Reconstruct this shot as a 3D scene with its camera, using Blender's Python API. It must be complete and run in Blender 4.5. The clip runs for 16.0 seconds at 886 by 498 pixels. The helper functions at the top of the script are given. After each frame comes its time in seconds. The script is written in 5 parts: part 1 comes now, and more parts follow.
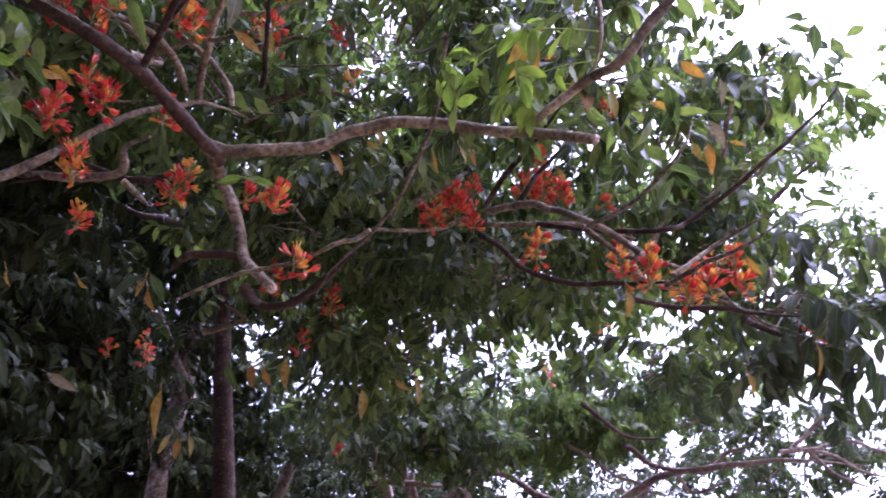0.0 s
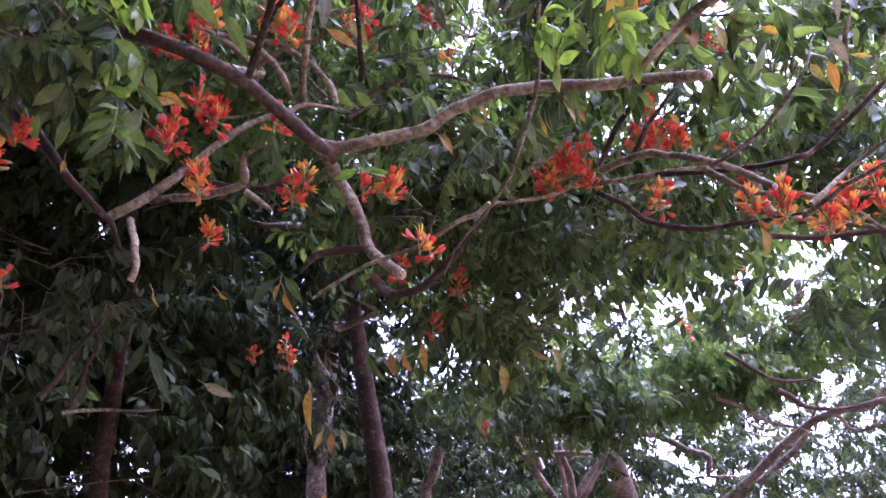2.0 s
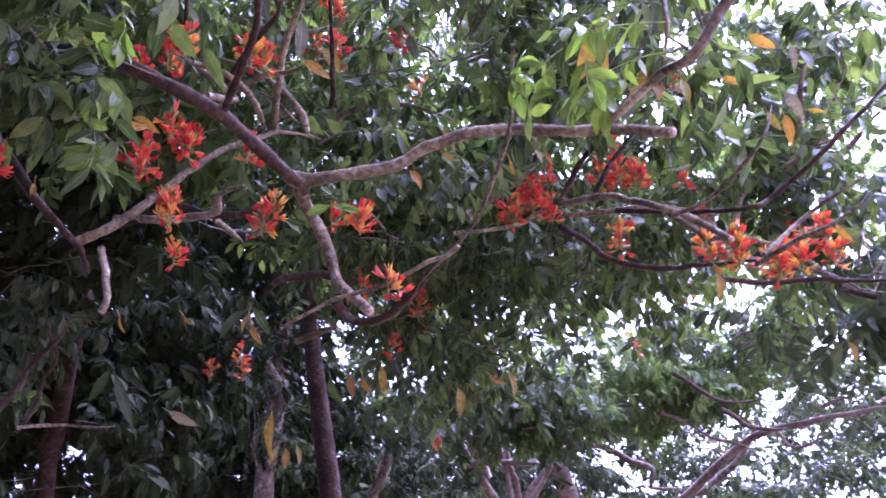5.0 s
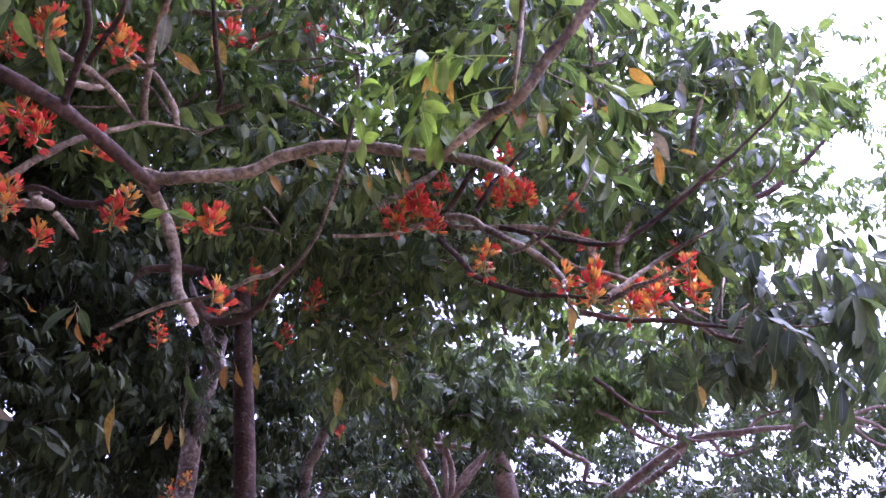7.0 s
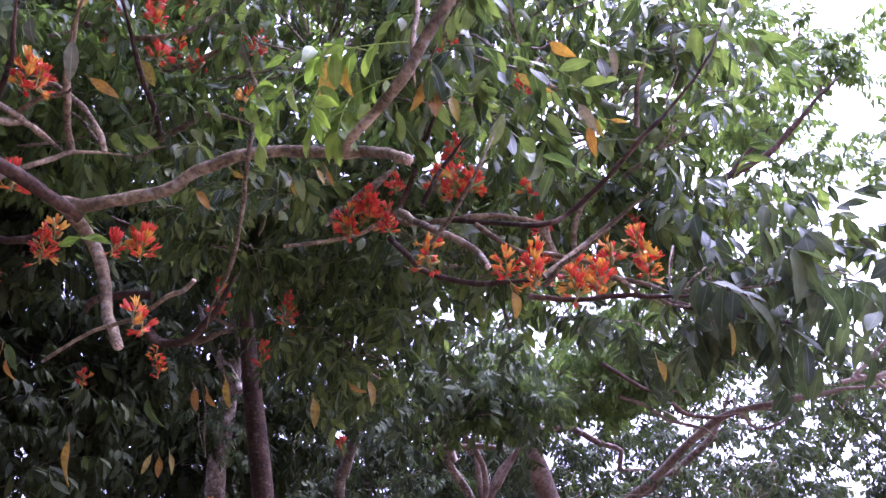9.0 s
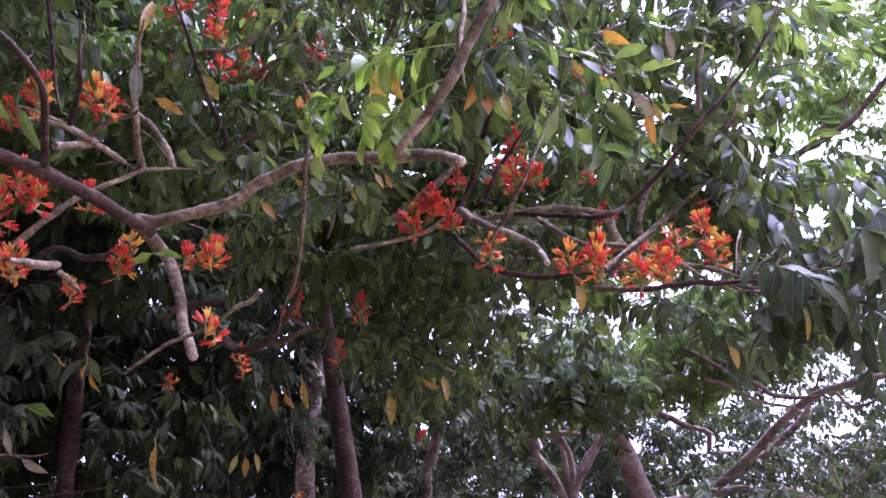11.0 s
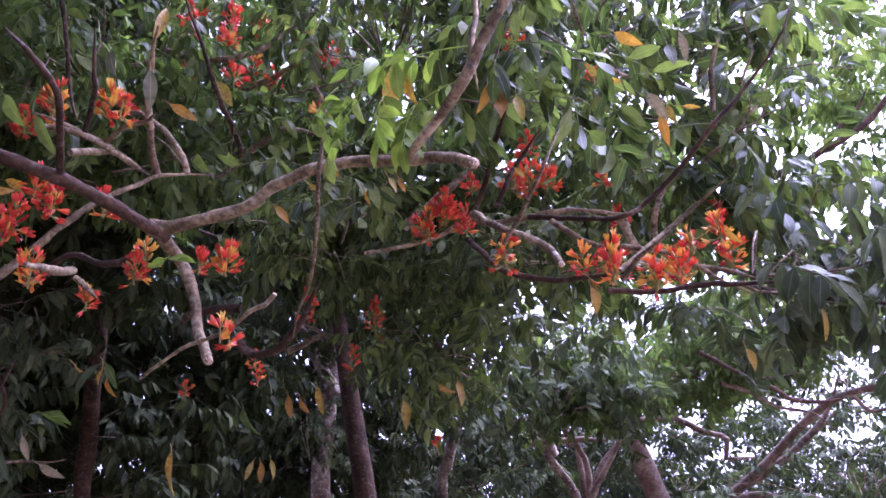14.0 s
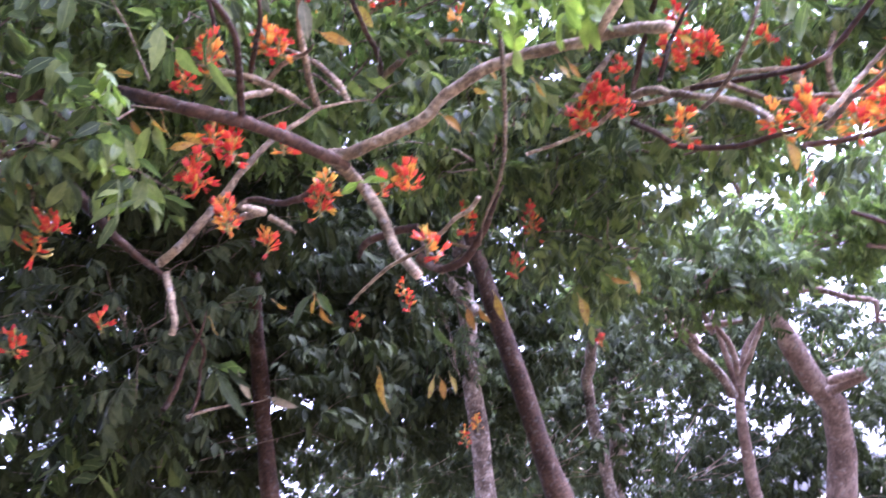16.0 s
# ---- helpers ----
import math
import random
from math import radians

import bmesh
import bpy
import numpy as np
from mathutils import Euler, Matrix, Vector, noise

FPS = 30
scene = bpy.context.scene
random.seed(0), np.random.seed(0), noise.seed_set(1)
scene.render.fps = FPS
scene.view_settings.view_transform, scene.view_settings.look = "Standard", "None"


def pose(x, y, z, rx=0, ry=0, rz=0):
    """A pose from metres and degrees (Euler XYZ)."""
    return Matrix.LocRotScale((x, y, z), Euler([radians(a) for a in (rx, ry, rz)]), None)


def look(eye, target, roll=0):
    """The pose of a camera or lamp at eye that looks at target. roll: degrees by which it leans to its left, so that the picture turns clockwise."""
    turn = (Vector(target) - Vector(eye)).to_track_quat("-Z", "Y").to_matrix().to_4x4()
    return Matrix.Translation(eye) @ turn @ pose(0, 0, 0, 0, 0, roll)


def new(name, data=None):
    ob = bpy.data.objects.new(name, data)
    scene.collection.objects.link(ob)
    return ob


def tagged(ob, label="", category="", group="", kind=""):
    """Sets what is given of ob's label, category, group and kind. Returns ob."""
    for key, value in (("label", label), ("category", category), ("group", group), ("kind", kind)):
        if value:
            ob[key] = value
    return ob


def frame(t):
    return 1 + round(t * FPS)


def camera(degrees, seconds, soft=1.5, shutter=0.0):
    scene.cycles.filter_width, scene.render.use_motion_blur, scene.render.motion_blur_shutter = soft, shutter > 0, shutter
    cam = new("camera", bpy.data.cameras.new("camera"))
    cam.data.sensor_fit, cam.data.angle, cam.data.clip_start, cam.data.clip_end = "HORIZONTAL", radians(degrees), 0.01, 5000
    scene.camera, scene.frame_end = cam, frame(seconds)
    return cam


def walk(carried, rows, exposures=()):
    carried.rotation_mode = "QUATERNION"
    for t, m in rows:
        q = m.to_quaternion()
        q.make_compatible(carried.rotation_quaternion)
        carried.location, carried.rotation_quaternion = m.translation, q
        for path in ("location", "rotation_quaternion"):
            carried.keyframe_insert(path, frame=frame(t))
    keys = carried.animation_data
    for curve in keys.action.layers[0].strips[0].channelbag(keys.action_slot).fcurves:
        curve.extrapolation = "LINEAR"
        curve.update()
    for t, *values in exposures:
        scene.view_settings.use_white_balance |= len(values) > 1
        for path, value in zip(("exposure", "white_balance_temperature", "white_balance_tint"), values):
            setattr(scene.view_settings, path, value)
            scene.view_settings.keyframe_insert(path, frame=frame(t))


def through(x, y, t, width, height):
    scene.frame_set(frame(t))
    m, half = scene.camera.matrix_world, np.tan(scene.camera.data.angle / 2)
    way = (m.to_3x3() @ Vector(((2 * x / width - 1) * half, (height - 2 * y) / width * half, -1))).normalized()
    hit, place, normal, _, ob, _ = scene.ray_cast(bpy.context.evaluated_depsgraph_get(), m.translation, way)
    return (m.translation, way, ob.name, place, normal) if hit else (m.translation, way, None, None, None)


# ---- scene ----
cam = camera(54.12, 16.0, soft=1.5, shutter=0.5)
# seconds, place in metres, turn in degrees
PATH = [
    (0, 0.0000, -0.0000, 1.6000, 117.000, 0.000, 0.000),
    (0.5, -0.0194, -0.0086, 1.5898, 116.063, 0.675, 3.192),
    (1, -0.0233, 0.0044, 1.5859, 115.277, 1.809, 6.072),
    (1.5, -0.0307, 0.0115, 1.5878, 115.346, 2.706, 8.499),
    (2, -0.0191, 0.0145, 1.5938, 115.857, 3.914, 10.484),
    (2.5, -0.0159, -0.0057, 1.6005, 117.100, 4.829, 12.523),
    (3, -0.0211, -0.0214, 1.6020, 117.529, 5.591, 15.780),
    (3.5, -0.0193, -0.0157, 1.6099, 117.934, 6.294, 17.069),
    (4, -0.0213, -0.0163, 1.6031, 117.947, 5.692, 15.219),
    (4.5, -0.0368, -0.0350, 1.6133, 116.941, 4.586, 10.745),
    (5, -0.0390, -0.0742, 1.6598, 115.550, 3.374, 6.733),
    (5.2, -0.0202, -0.0876, 1.6756, 115.352, 3.159, 5.699),
    (7.3, 0.3468, -0.0641, 1.7833, 113.228, -1.165, 4.009),
    (7.5, 0.3320, -0.0603, 1.7812, 113.172, -0.989, 4.239),
    (8, 0.3855, -0.0340, 1.7832, 113.404, 0.891, 4.859),
    (8.2, 0.4386, -0.0088, 1.7654, 113.817, 1.955, 5.640),
    (10.3, 0.6420, 0.0208, 1.7866, 113.453, 4.285, 11.667),
    (10.5, 0.6405, 0.0111, 1.7881, 113.525, 4.269, 12.647),
    (11, 0.6385, 0.0007, 1.7870, 113.398, 4.249, 14.331),
    (11.5, 0.6437, 0.0071, 1.7833, 112.750, 5.022, 14.530),
    (12, 0.6394, 0.0110, 1.7790, 112.274, 5.246, 14.456),
    (12.5, 0.6389, 0.0115, 1.7790, 112.622, 5.118, 14.396),
    (13, 0.6332, 0.0158, 1.7775, 113.043, 4.230, 14.498),
    (13.5, 0.6313, 0.0142, 1.7772, 113.643, 3.756, 14.547),
    (14, 0.6357, 0.0084, 1.7784, 113.952, 4.277, 15.340),
    (14.5, 0.6313, 0.0021, 1.7740, 113.733, 5.474, 17.776),
    (15, 0.5801, -0.0025, 1.7677, 113.210, 7.169, 19.816),
    (15.5, 0.4869, 0.0019, 1.7712, 111.852, 9.108, 22.130),
    (16, 0.3815, -0.0311, 1.7615, 109.925, 10.359, 24.497),
]
walk(cam, [(t, pose(x, y, z, rx, ry, rz)) for t, x, y, z, rx, ry, rz in PATH], exposures=[(0.0, 2.7, 5040, 53), (1.2, 2.74, 5040, 53), (2.0, 3.21, 4990, 53), (3.0, 3.51, 4840, 53), (3.5, 3.71, 4800, 56), (4.0, 3.57, 4760, 58), (5.0, 3.35, 4760, 63), (8.0, 2.95, 4970, 55), (11.0, 2.99, 5020, 55), (14.0, 3.03, 4970, 55), (15.0, 3.23, 4950, 53), (15.5, 3.83, 4930, 48), (16.0, 4.13, 4900, 48)])

# ---------------------------------------------------------------- overcast daylight
SUN_EL, SUN_ROT = radians(62), radians(50)
world = bpy.data.worlds.new("sky")
scene.world = world
world.use_nodes = True
wn = world.node_tree
wn.nodes.clear()
sky = wn.nodes.new("ShaderNodeTexSky")
sky.sky_type, sky.sun_disc = "NISHITA", False
sky.sun_elevation, sky.sun_rotation = SUN_EL, SUN_ROT
sky.air_density, sky.dust_density, sky.ozone_density = 1.0, 6.0, 1.0
# a cloud layer evens out the blue: most of the sky's colour goes over to its grey
grey = wn.nodes.new("ShaderNodeRGBToBW")
wn.links.new(sky.outputs[0], grey.inputs[0])
cloud = wn.nodes.new("ShaderNodeMix")
cloud.data_type = "RGBA"
cloud.inputs[0].default_value = 0.8
wn.links.new(sky.outputs[0], cloud.inputs[6])
wn.links.new(grey.outputs[0], cloud.inputs[7])
bg = wn.nodes.new("ShaderNodeBackground")
bg.inputs["Strength"].default_value = 0.15
wn.links.new(cloud.outputs[2], bg.inputs["Color"])
wo = wn.nodes.new("ShaderNodeOutputWorld")
wn.links.new(bg.outputs[0], wo.inputs[0])
sun = new("sun", bpy.data.lights.new("sun", "SUN"))
sun.data.energy, sun.data.angle, sun.data.color = 0.6, radians(25), (1.0, 1.11, 0.93)
sun.matrix_world = look((0, 0, 20), (0 - math.sin(SUN_ROT) * math.cos(SUN_EL) * 10, 0 - math.cos(SUN_ROT) * math.cos(SUN_EL) * 10, 20 - math.sin(SUN_EL) * 10))

# ---------------------------------------------------------------- materials
def mat(name):
    m = bpy.data.materials.new(name)
    m.use_nodes = True
    nt = m.node_tree
    nt.nodes.clear()
    return m, nt


def nd(nt, kind, **kw):
    n = nt.nodes.new(kind)
    for k, v in kw.items():
        n.inputs[k.replace("_", " ")].default_value = v
    return n


def ramp(nt, fac, stops):
    r = nt.nodes.new("ShaderNodeValToRGB")
    el = r.color_ramp.elements
    while len(el) < len(stops):
        el.new(0.5)
    for e, (pos, col) in zip(el, stops):
        e.position, e.color = pos, (*col, 1)
    nt.links.new(fac, r.inputs["Fac"])
    return r.outputs["Color"]


def mixc(nt, fac, a, b, mode="MIX"):
    m = nt.nodes.new("ShaderNodeMix")
    m.data_type, m.blend_type = "RGBA", mode
    for sock, val in ((m.inputs[0], fac), (m.inputs[6], a), (m.inputs[7], b)):
        if hasattr(val, "links"):
            nt.links.new(val, sock)
        elif isinstance(val, tuple):
            sock.default_value = (*val, 1)
        else:
            sock.default_value = val
    return m.outputs[2]


def math_node(nt, op, a, b=None, clamp=False):
    m = nt.nodes.new("ShaderNodeMath")
    m.operation, m.use_clamp = op, clamp
    for sock, val in zip(m.inputs, (a, b)):
        if val is None:
            continue
        if hasattr(val, "links"):
            nt.links.new(val, sock)
        else:
            sock.default_value = val
    return m.outputs[0]


def leaf_material(name, dark, mid, light, rib, glow, through=0.3, rough=0.42, blotch=None, gloss=0.5):
    """A leaf blade: tint varies from blade to blade and along it, pale midrib, light through the blade."""
    m, nt = mat(name)
    geo = nt.nodes.new("ShaderNodeNewGeometry")
    info = nt.nodes.new("ShaderNodeObjectInfo")
    uv = nt.nodes.new("ShaderNodeUVMap")
    sep = nt.nodes.new("ShaderNodeSeparateXYZ")
    nt.links.new(uv.outputs["UV"], sep.inputs[0])
    rnd = math_node(nt, "FRACT", math_node(nt, "ADD", geo.outputs["Random Per Island"], info.outputs["Random"]))
    tint = ramp(nt, rnd, [(0.0, dark), (0.5, mid), (0.92, light), (1.0, light)])
    co = nt.nodes.new("ShaderNodeTexCoord")
    n1 = nd(nt, "ShaderNodeTexNoise", Scale=38.0, Detail=3.0)
    nt.links.new(co.outputs["Object"], n1.inputs["Vector"])
    spot = ramp(nt, n1.outputs["Fac"], [(0.3, (0.72, 0.74, 0.7)), (0.65, (1.15, 1.12, 1.05))])
    col = mixc(nt, 1.0, tint, spot, "MULTIPLY")
    if blotch:
        n2 = nd(nt, "ShaderNodeTexNoise", Scale=90.0, Detail=4.0)
        nt.links.new(co.outputs["Object"], n2.inputs["Vector"])
        f = nt.nodes.new("ShaderNodeMapRange")
        f.inputs["From Min"].default_value, f.inputs["From Max"].default_value = 0.52, 0.66
        nt.links.new(n2.outputs["Fac"], f.inputs["Value"])
        col = mixc(nt, f.outputs["Result"], col, blotch)
    # midrib and side veins
    across = math_node(nt, "ABSOLUTE", sep.outputs["X"])
    ribf = math_node(nt, "LESS_THAN", across, 0.07)
    col = mixc(nt, math_node(nt, "MULTIPLY", ribf, 0.55), col, rib)
    vein = math_node(nt, "SINE", math_node(nt, "MULTIPLY", math_node(nt, "SUBTRACT", sep.outputs["Y"], math_node(nt, "MULTIPLY", across, 0.12)), 70.0))
    bmp = nd(nt, "ShaderNodeBump", Strength=0.08, Distance=0.001)
    nt.links.new(vein, bmp.inputs["Height"])
    bs = nd(nt, "ShaderNodeBsdfPrincipled", Roughness=rough)
    bs.inputs["Specular IOR Level"].default_value = gloss
    nt.links.new(col, bs.inputs["Base Color"])
    nt.links.new(bmp.outputs["Normal"], bs.inputs["Normal"])
    tr = nt.nodes.new("ShaderNodeBsdfTranslucent")
    nt.links.new(mixc(nt, 1.0, col, glow, "MULTIPLY"), tr.inputs["Color"])
    mx = nd(nt, "ShaderNodeMixShader", Fac=through)
    nt.links.new(bs.outputs[0], mx.inputs[1])
    nt.links.new(tr.outputs[0], mx.inputs[2])
    out = nt.nodes.new("ShaderNodeOutputMaterial")
    nt.links.new(mx.outputs[0], out.inputs[0])
    return m


def bark_material(name, dark, mid, pale, scale=1.0, lichen=0.5, rough=0.85, pores=0.7, grain=0.85):
    """Smooth grey-brown bark: streaks, knots, pale lichen patches and fine relief."""
    m, nt = mat(name)
    co = nt.nodes.new("ShaderNodeTexCoord")
    big = nd(nt, "ShaderNodeTexNoise", Scale=9.0 * scale, Detail=5.0, Roughness=0.62)
    fine = nd(nt, "ShaderNodeTexNoise", Scale=70.0 * scale, Detail=6.0, Roughness=0.7)
    vor = nd(nt, "ShaderNodeTexVoronoi", Scale=55.0 * scale)
    for n in (big, fine, vor):
        nt.links.new(co.outputs["Object"], n.inputs["Vector"])
    col = ramp(nt, big.outputs["Fac"], [(0.36, dark), (0.5, mid), (0.64, pale)])
    col = mixc(nt, grain, col, ramp(nt, fine.outputs["Fac"], [(0.4, (0.3, 0.27, 0.26)), (0.5, (0.95, 0.92, 0.9)), (0.6, (1.45, 1.4, 1.36))]), "MULTIPLY")
    # dark scars and pores
    col = mixc(nt, pores, col, ramp(nt, vor.outputs["Distance"], [(0.1, (0.35, 0.32, 0.3)), (0.3, (1.0, 1.0, 1.0))]), "MULTIPLY")
    patch = nd(nt, "ShaderNodeTexNoise", Scale=38.0 * scale, Detail=4.0)
    nt.links.new(co.outputs["Object"], patch.inputs["Vector"])
    pf = nt.nodes.new("ShaderNodeMapRange")
    pf.inputs["From Min"].default_value, pf.inputs["From Max"].default_value = 0.58, 0.66
    pf.inputs["To Max"].default_value = lichen
    nt.links.new(patch.outputs["Fac"], pf.inputs["Value"])
    col = mixc(nt, pf.outputs["Result"], col, (0.42, 0.4, 0.36))
    h = math_node(nt, "ADD", math_node(nt, "MULTIPLY", fine.outputs["Fac"], 0.7), math_node(nt, "MULTIPLY", vor.outputs["Distance"], 0.5))
    bmp = nd(nt, "ShaderNodeBump", Strength=0.9, Distance=0.006)
    nt.links.new(h, bmp.inputs["Height"])
    bs = nd(nt, "ShaderNodeBsdfPrincipled", Roughness=rough)
    bs.inputs["Specular IOR Level"].default_value = 0.25
    nt.links.new(col, bs.inputs["Base Color"])
    nt.links.new(bmp.outputs["Normal"], bs.inputs["Normal"])
    out = nt.nodes.new("ShaderNodeOutputMaterial")
    nt.links.new(bs.outputs[0], out.inputs[0])
    return m


def petal_material(name, base, tip, through=0.3, length=0.042):
    """A petal that runs from one colour at the foot to another at the tip, each flower a little different."""
    m, nt = mat(name)
    info = nt.nodes.new("ShaderNodeObjectInfo")
    co = nt.nodes.new("ShaderNodeTexCoord")
    sep = nt.nodes.new("ShaderNodeSeparateXYZ")
    nt.links.new(co.outputs["Object"], sep.inputs[0])
    n1 = nd(nt, "ShaderNodeTexNoise", Scale=60.0, Detail=2.0)
    nt.links.new(co.outputs["Object"], n1.inputs["Vector"])
    along = math_node(nt, "DIVIDE", sep.outputs["X"], length)
    v = math_node(nt, "ADD", math_node(nt, "MULTIPLY", along, 1.25), math_node(nt, "MULTIPLY", n1.outputs["Fac"], 0.35))
    v = math_node(nt, "ADD", v, math_node(nt, "SUBTRACT", math_node(nt, "MULTIPLY", info.outputs["Random"], 0.6), 0.95), True)
    col = mixc(nt, v, base, tip)
    bs = nd(nt, "ShaderNodeBsdfPrincipled", Roughness=0.5)
    nt.links.new(col, bs.inputs["Base Color"])
    tr = nt.nodes.new("ShaderNodeBsdfTranslucent")
    nt.links.new(col, tr.inputs["Color"])
    mx = nd(nt, "ShaderNodeMixShader", Fac=through)
    nt.links.new(bs.outputs[0], mx.inputs[1])
    nt.links.new(tr.outputs[0], mx.inputs[2])
    out = nt.nodes.new("ShaderNodeOutputMaterial")
    nt.links.new(mx.outputs[0], out.inputs[0])
    return m


LEAF = leaf_material("leaf_green", (0.028, 0.04, 0.02), (0.066, 0.088, 0.034), (0.14, 0.165, 0.055), (0.18, 0.2, 0.08), (1.5, 1.75, 0.75), 0.36, 0.5, gloss=0.13)
YOUNG = leaf_material("leaf_young", (0.095, 0.138, 0.035), (0.145, 0.2, 0.05), (0.21, 0.265, 0.062), (0.27, 0.32, 0.09), (1.3, 1.5, 0.5), 0.45, 0.5, gloss=0.12)
FAR_LEAF = leaf_material("leaf_far", (0.034, 0.043, 0.025), (0.054, 0.07, 0.034), (0.086, 0.106, 0.046), (0.12, 0.14, 0.07), (1.5, 1.7, 0.95), 0.26, 0.7, gloss=0.12)
# lighter copy of LEAF; light on upper and outer foliage is put into its colour
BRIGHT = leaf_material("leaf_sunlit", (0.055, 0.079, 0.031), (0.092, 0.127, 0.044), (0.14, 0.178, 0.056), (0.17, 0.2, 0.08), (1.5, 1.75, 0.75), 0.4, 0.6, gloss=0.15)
# less translucent copy of LEAF; the unlit side towards the viewer is in its colour
LEAF_UNLIT = leaf_material("leaf_unlit", (0.033, 0.043, 0.026), (0.056, 0.07, 0.037), (0.086, 0.1, 0.05), (0.13, 0.14, 0.09), (1.4, 1.6, 0.9), 0.26, 0.55, gloss=0.08)
# darkest leaf copy: the shade inside the dense wood is put into its colour
LEAF_SHADED = leaf_material("leaf_shaded", (0.021, 0.026, 0.0135), (0.032, 0.039, 0.018), (0.05, 0.06, 0.026), (0.075, 0.084, 0.042), (1.4, 1.6, 0.75), 0.2, 0.7, gloss=0.06)
OLD = leaf_material("leaf_old", (0.27, 0.14, 0.025), (0.34, 0.22, 0.032), (0.27, 0.24, 0.045), (0.38, 0.27, 0.1), (1.3, 1.1, 0.5), 0.3, 0.5, (0.2, 0.11, 0.03))
PALE = leaf_material("leaf_pale_underside", (0.1, 0.112, 0.075), (0.145, 0.145, 0.095), (0.25, 0.2, 0.12), (0.3, 0.28, 0.2), (1, 1, 0.8), 0.2, 0.6, (0.09, 0.095, 0.06), gloss=0.2)
BARK = bark_material("bark_near", (0.09, 0.064, 0.036), (0.185, 0.137, 0.078), (0.31, 0.24, 0.148), lichen=0.28, pores=0.4, grain=0.7)
# dark reddish-brown bark, lowered further: the shade on the limbs is in its colour
BARK_DARK_SHADED = bark_material("bark_dark_shaded", (0.024, 0.0115, 0.0062), (0.045, 0.0235, 0.0125), (0.078, 0.044, 0.025), 0.8, 0.1, pores=0.3, grain=0.6)
BARK_PALE = bark_material("bark_pale", (0.055, 0.04, 0.028), (0.15, 0.112, 0.083), (0.33, 0.27, 0.215), 0.8, 0.6, pores=0.3, grain=0.7)
BARK_FAR = bark_material("bark_far", (0.085, 0.056, 0.041), (0.15, 0.103, 0.076), (0.235, 0.175, 0.135), 0.4, 0.25, pores=0.1, grain=0.5)
TWIG = bark_material("twig_bark", (0.08, 0.058, 0.036), (0.15, 0.112, 0.07), (0.24, 0.185, 0.12), 1.5, 0.3)
CUT = bark_material("cut_wood", (0.35, 0.25, 0.17), (0.48, 0.36, 0.25), (0.55, 0.44, 0.33), 3.0, 0.0)
PETAL = petal_material("petal_orange_red", (0.5, 0.012, 0.018), (0.74, 0.115, 0.025), 0.28)
PETAL_Y = petal_material("petal_yellow", (0.74, 0.2, 0.02), (0.7, 0.44, 0.045), 0.32)
STALK = petal_material("flower_stalk", (0.24, 0.2, 0.04), (0.42, 0.33, 0.05), 0.15)


# ---------------------------------------------------------------- building blocks
def part(name, me, material, parent, label=""):
    """Links a mesh as one object under a thing or a part."""
    if isinstance(me, bmesh.types.BMesh):
        bm, me = me, bpy.data.meshes.new(name)
        bm.to_mesh(me)
        bm.free()
    if material is not None and not me.materials:
        me.materials.append(material)
    ob = new(name, me)
    ob.parent = parent
    return tagged(ob, label)


def thing(name, label, category, at=(0, 0, 0), group="", kind=""):
    ob = new(name)
    ob.location = at
    ob.empty_display_size = 0.1
    tagged(ob, label, category, group, kind)
    return ob


def quads_mesh(name, verts, quads, uvs=None, mats=(), mat_index=None):
    """A mesh of quads from arrays."""
    me = bpy.data.meshes.new(name)
    verts, quads = np.asarray(verts, dtype=np.float32), np.asarray(quads, dtype=np.int32)
    me.vertices.add(len(verts))
    me.vertices.foreach_set("co", verts.ravel())
    me.loops.add(quads.size)
    me.loops.foreach_set("vertex_index", quads.ravel())
    me.polygons.add(len(quads))
    me.polygons.foreach_set("loop_start", np.arange(0, quads.size, 4, dtype=np.int32))
    me.polygons.foreach_set("loop_total", np.full(len(quads), 4, dtype=np.int32))
    for m in mats:
        me.materials.append(m)
    if mat_index is not None:
        me.polygons.foreach_set("material_index", np.asarray(mat_index, dtype=np.int32))
    me.polygons.foreach_set("use_smooth", np.ones(len(quads), dtype=bool))
    if uvs is not None:
        layer = me.uv_layers.new(name="UVMap")
        layer.data.foreach_set("uv", np.asarray(uvs, dtype=np.float32)[quads.ravel()].ravel())
    me.update(calc_edges=True)
    return me


def spline(pts, step):
    """A smooth line through the points, in steps of about that length."""
    p = [Vector(q) for q in pts]
    p = [p[0] * 2 - p[1]] + p + [p[-1] * 2 - p[-2]]
    out = []
    for a, b, c, d in zip(p, p[1:], p[2:], p[3:]):
        n = max(1, int((c - b).length / step))
        for i in range(n):
            t = i / n
            out.append(0.5 * ((2 * b) + (c - a) * t + (2 * a - 5 * b + 4 * c - d) * t * t + (3 * b - a - 3 * c + d) * t ** 3))
    out.append(p[-2])
    return out


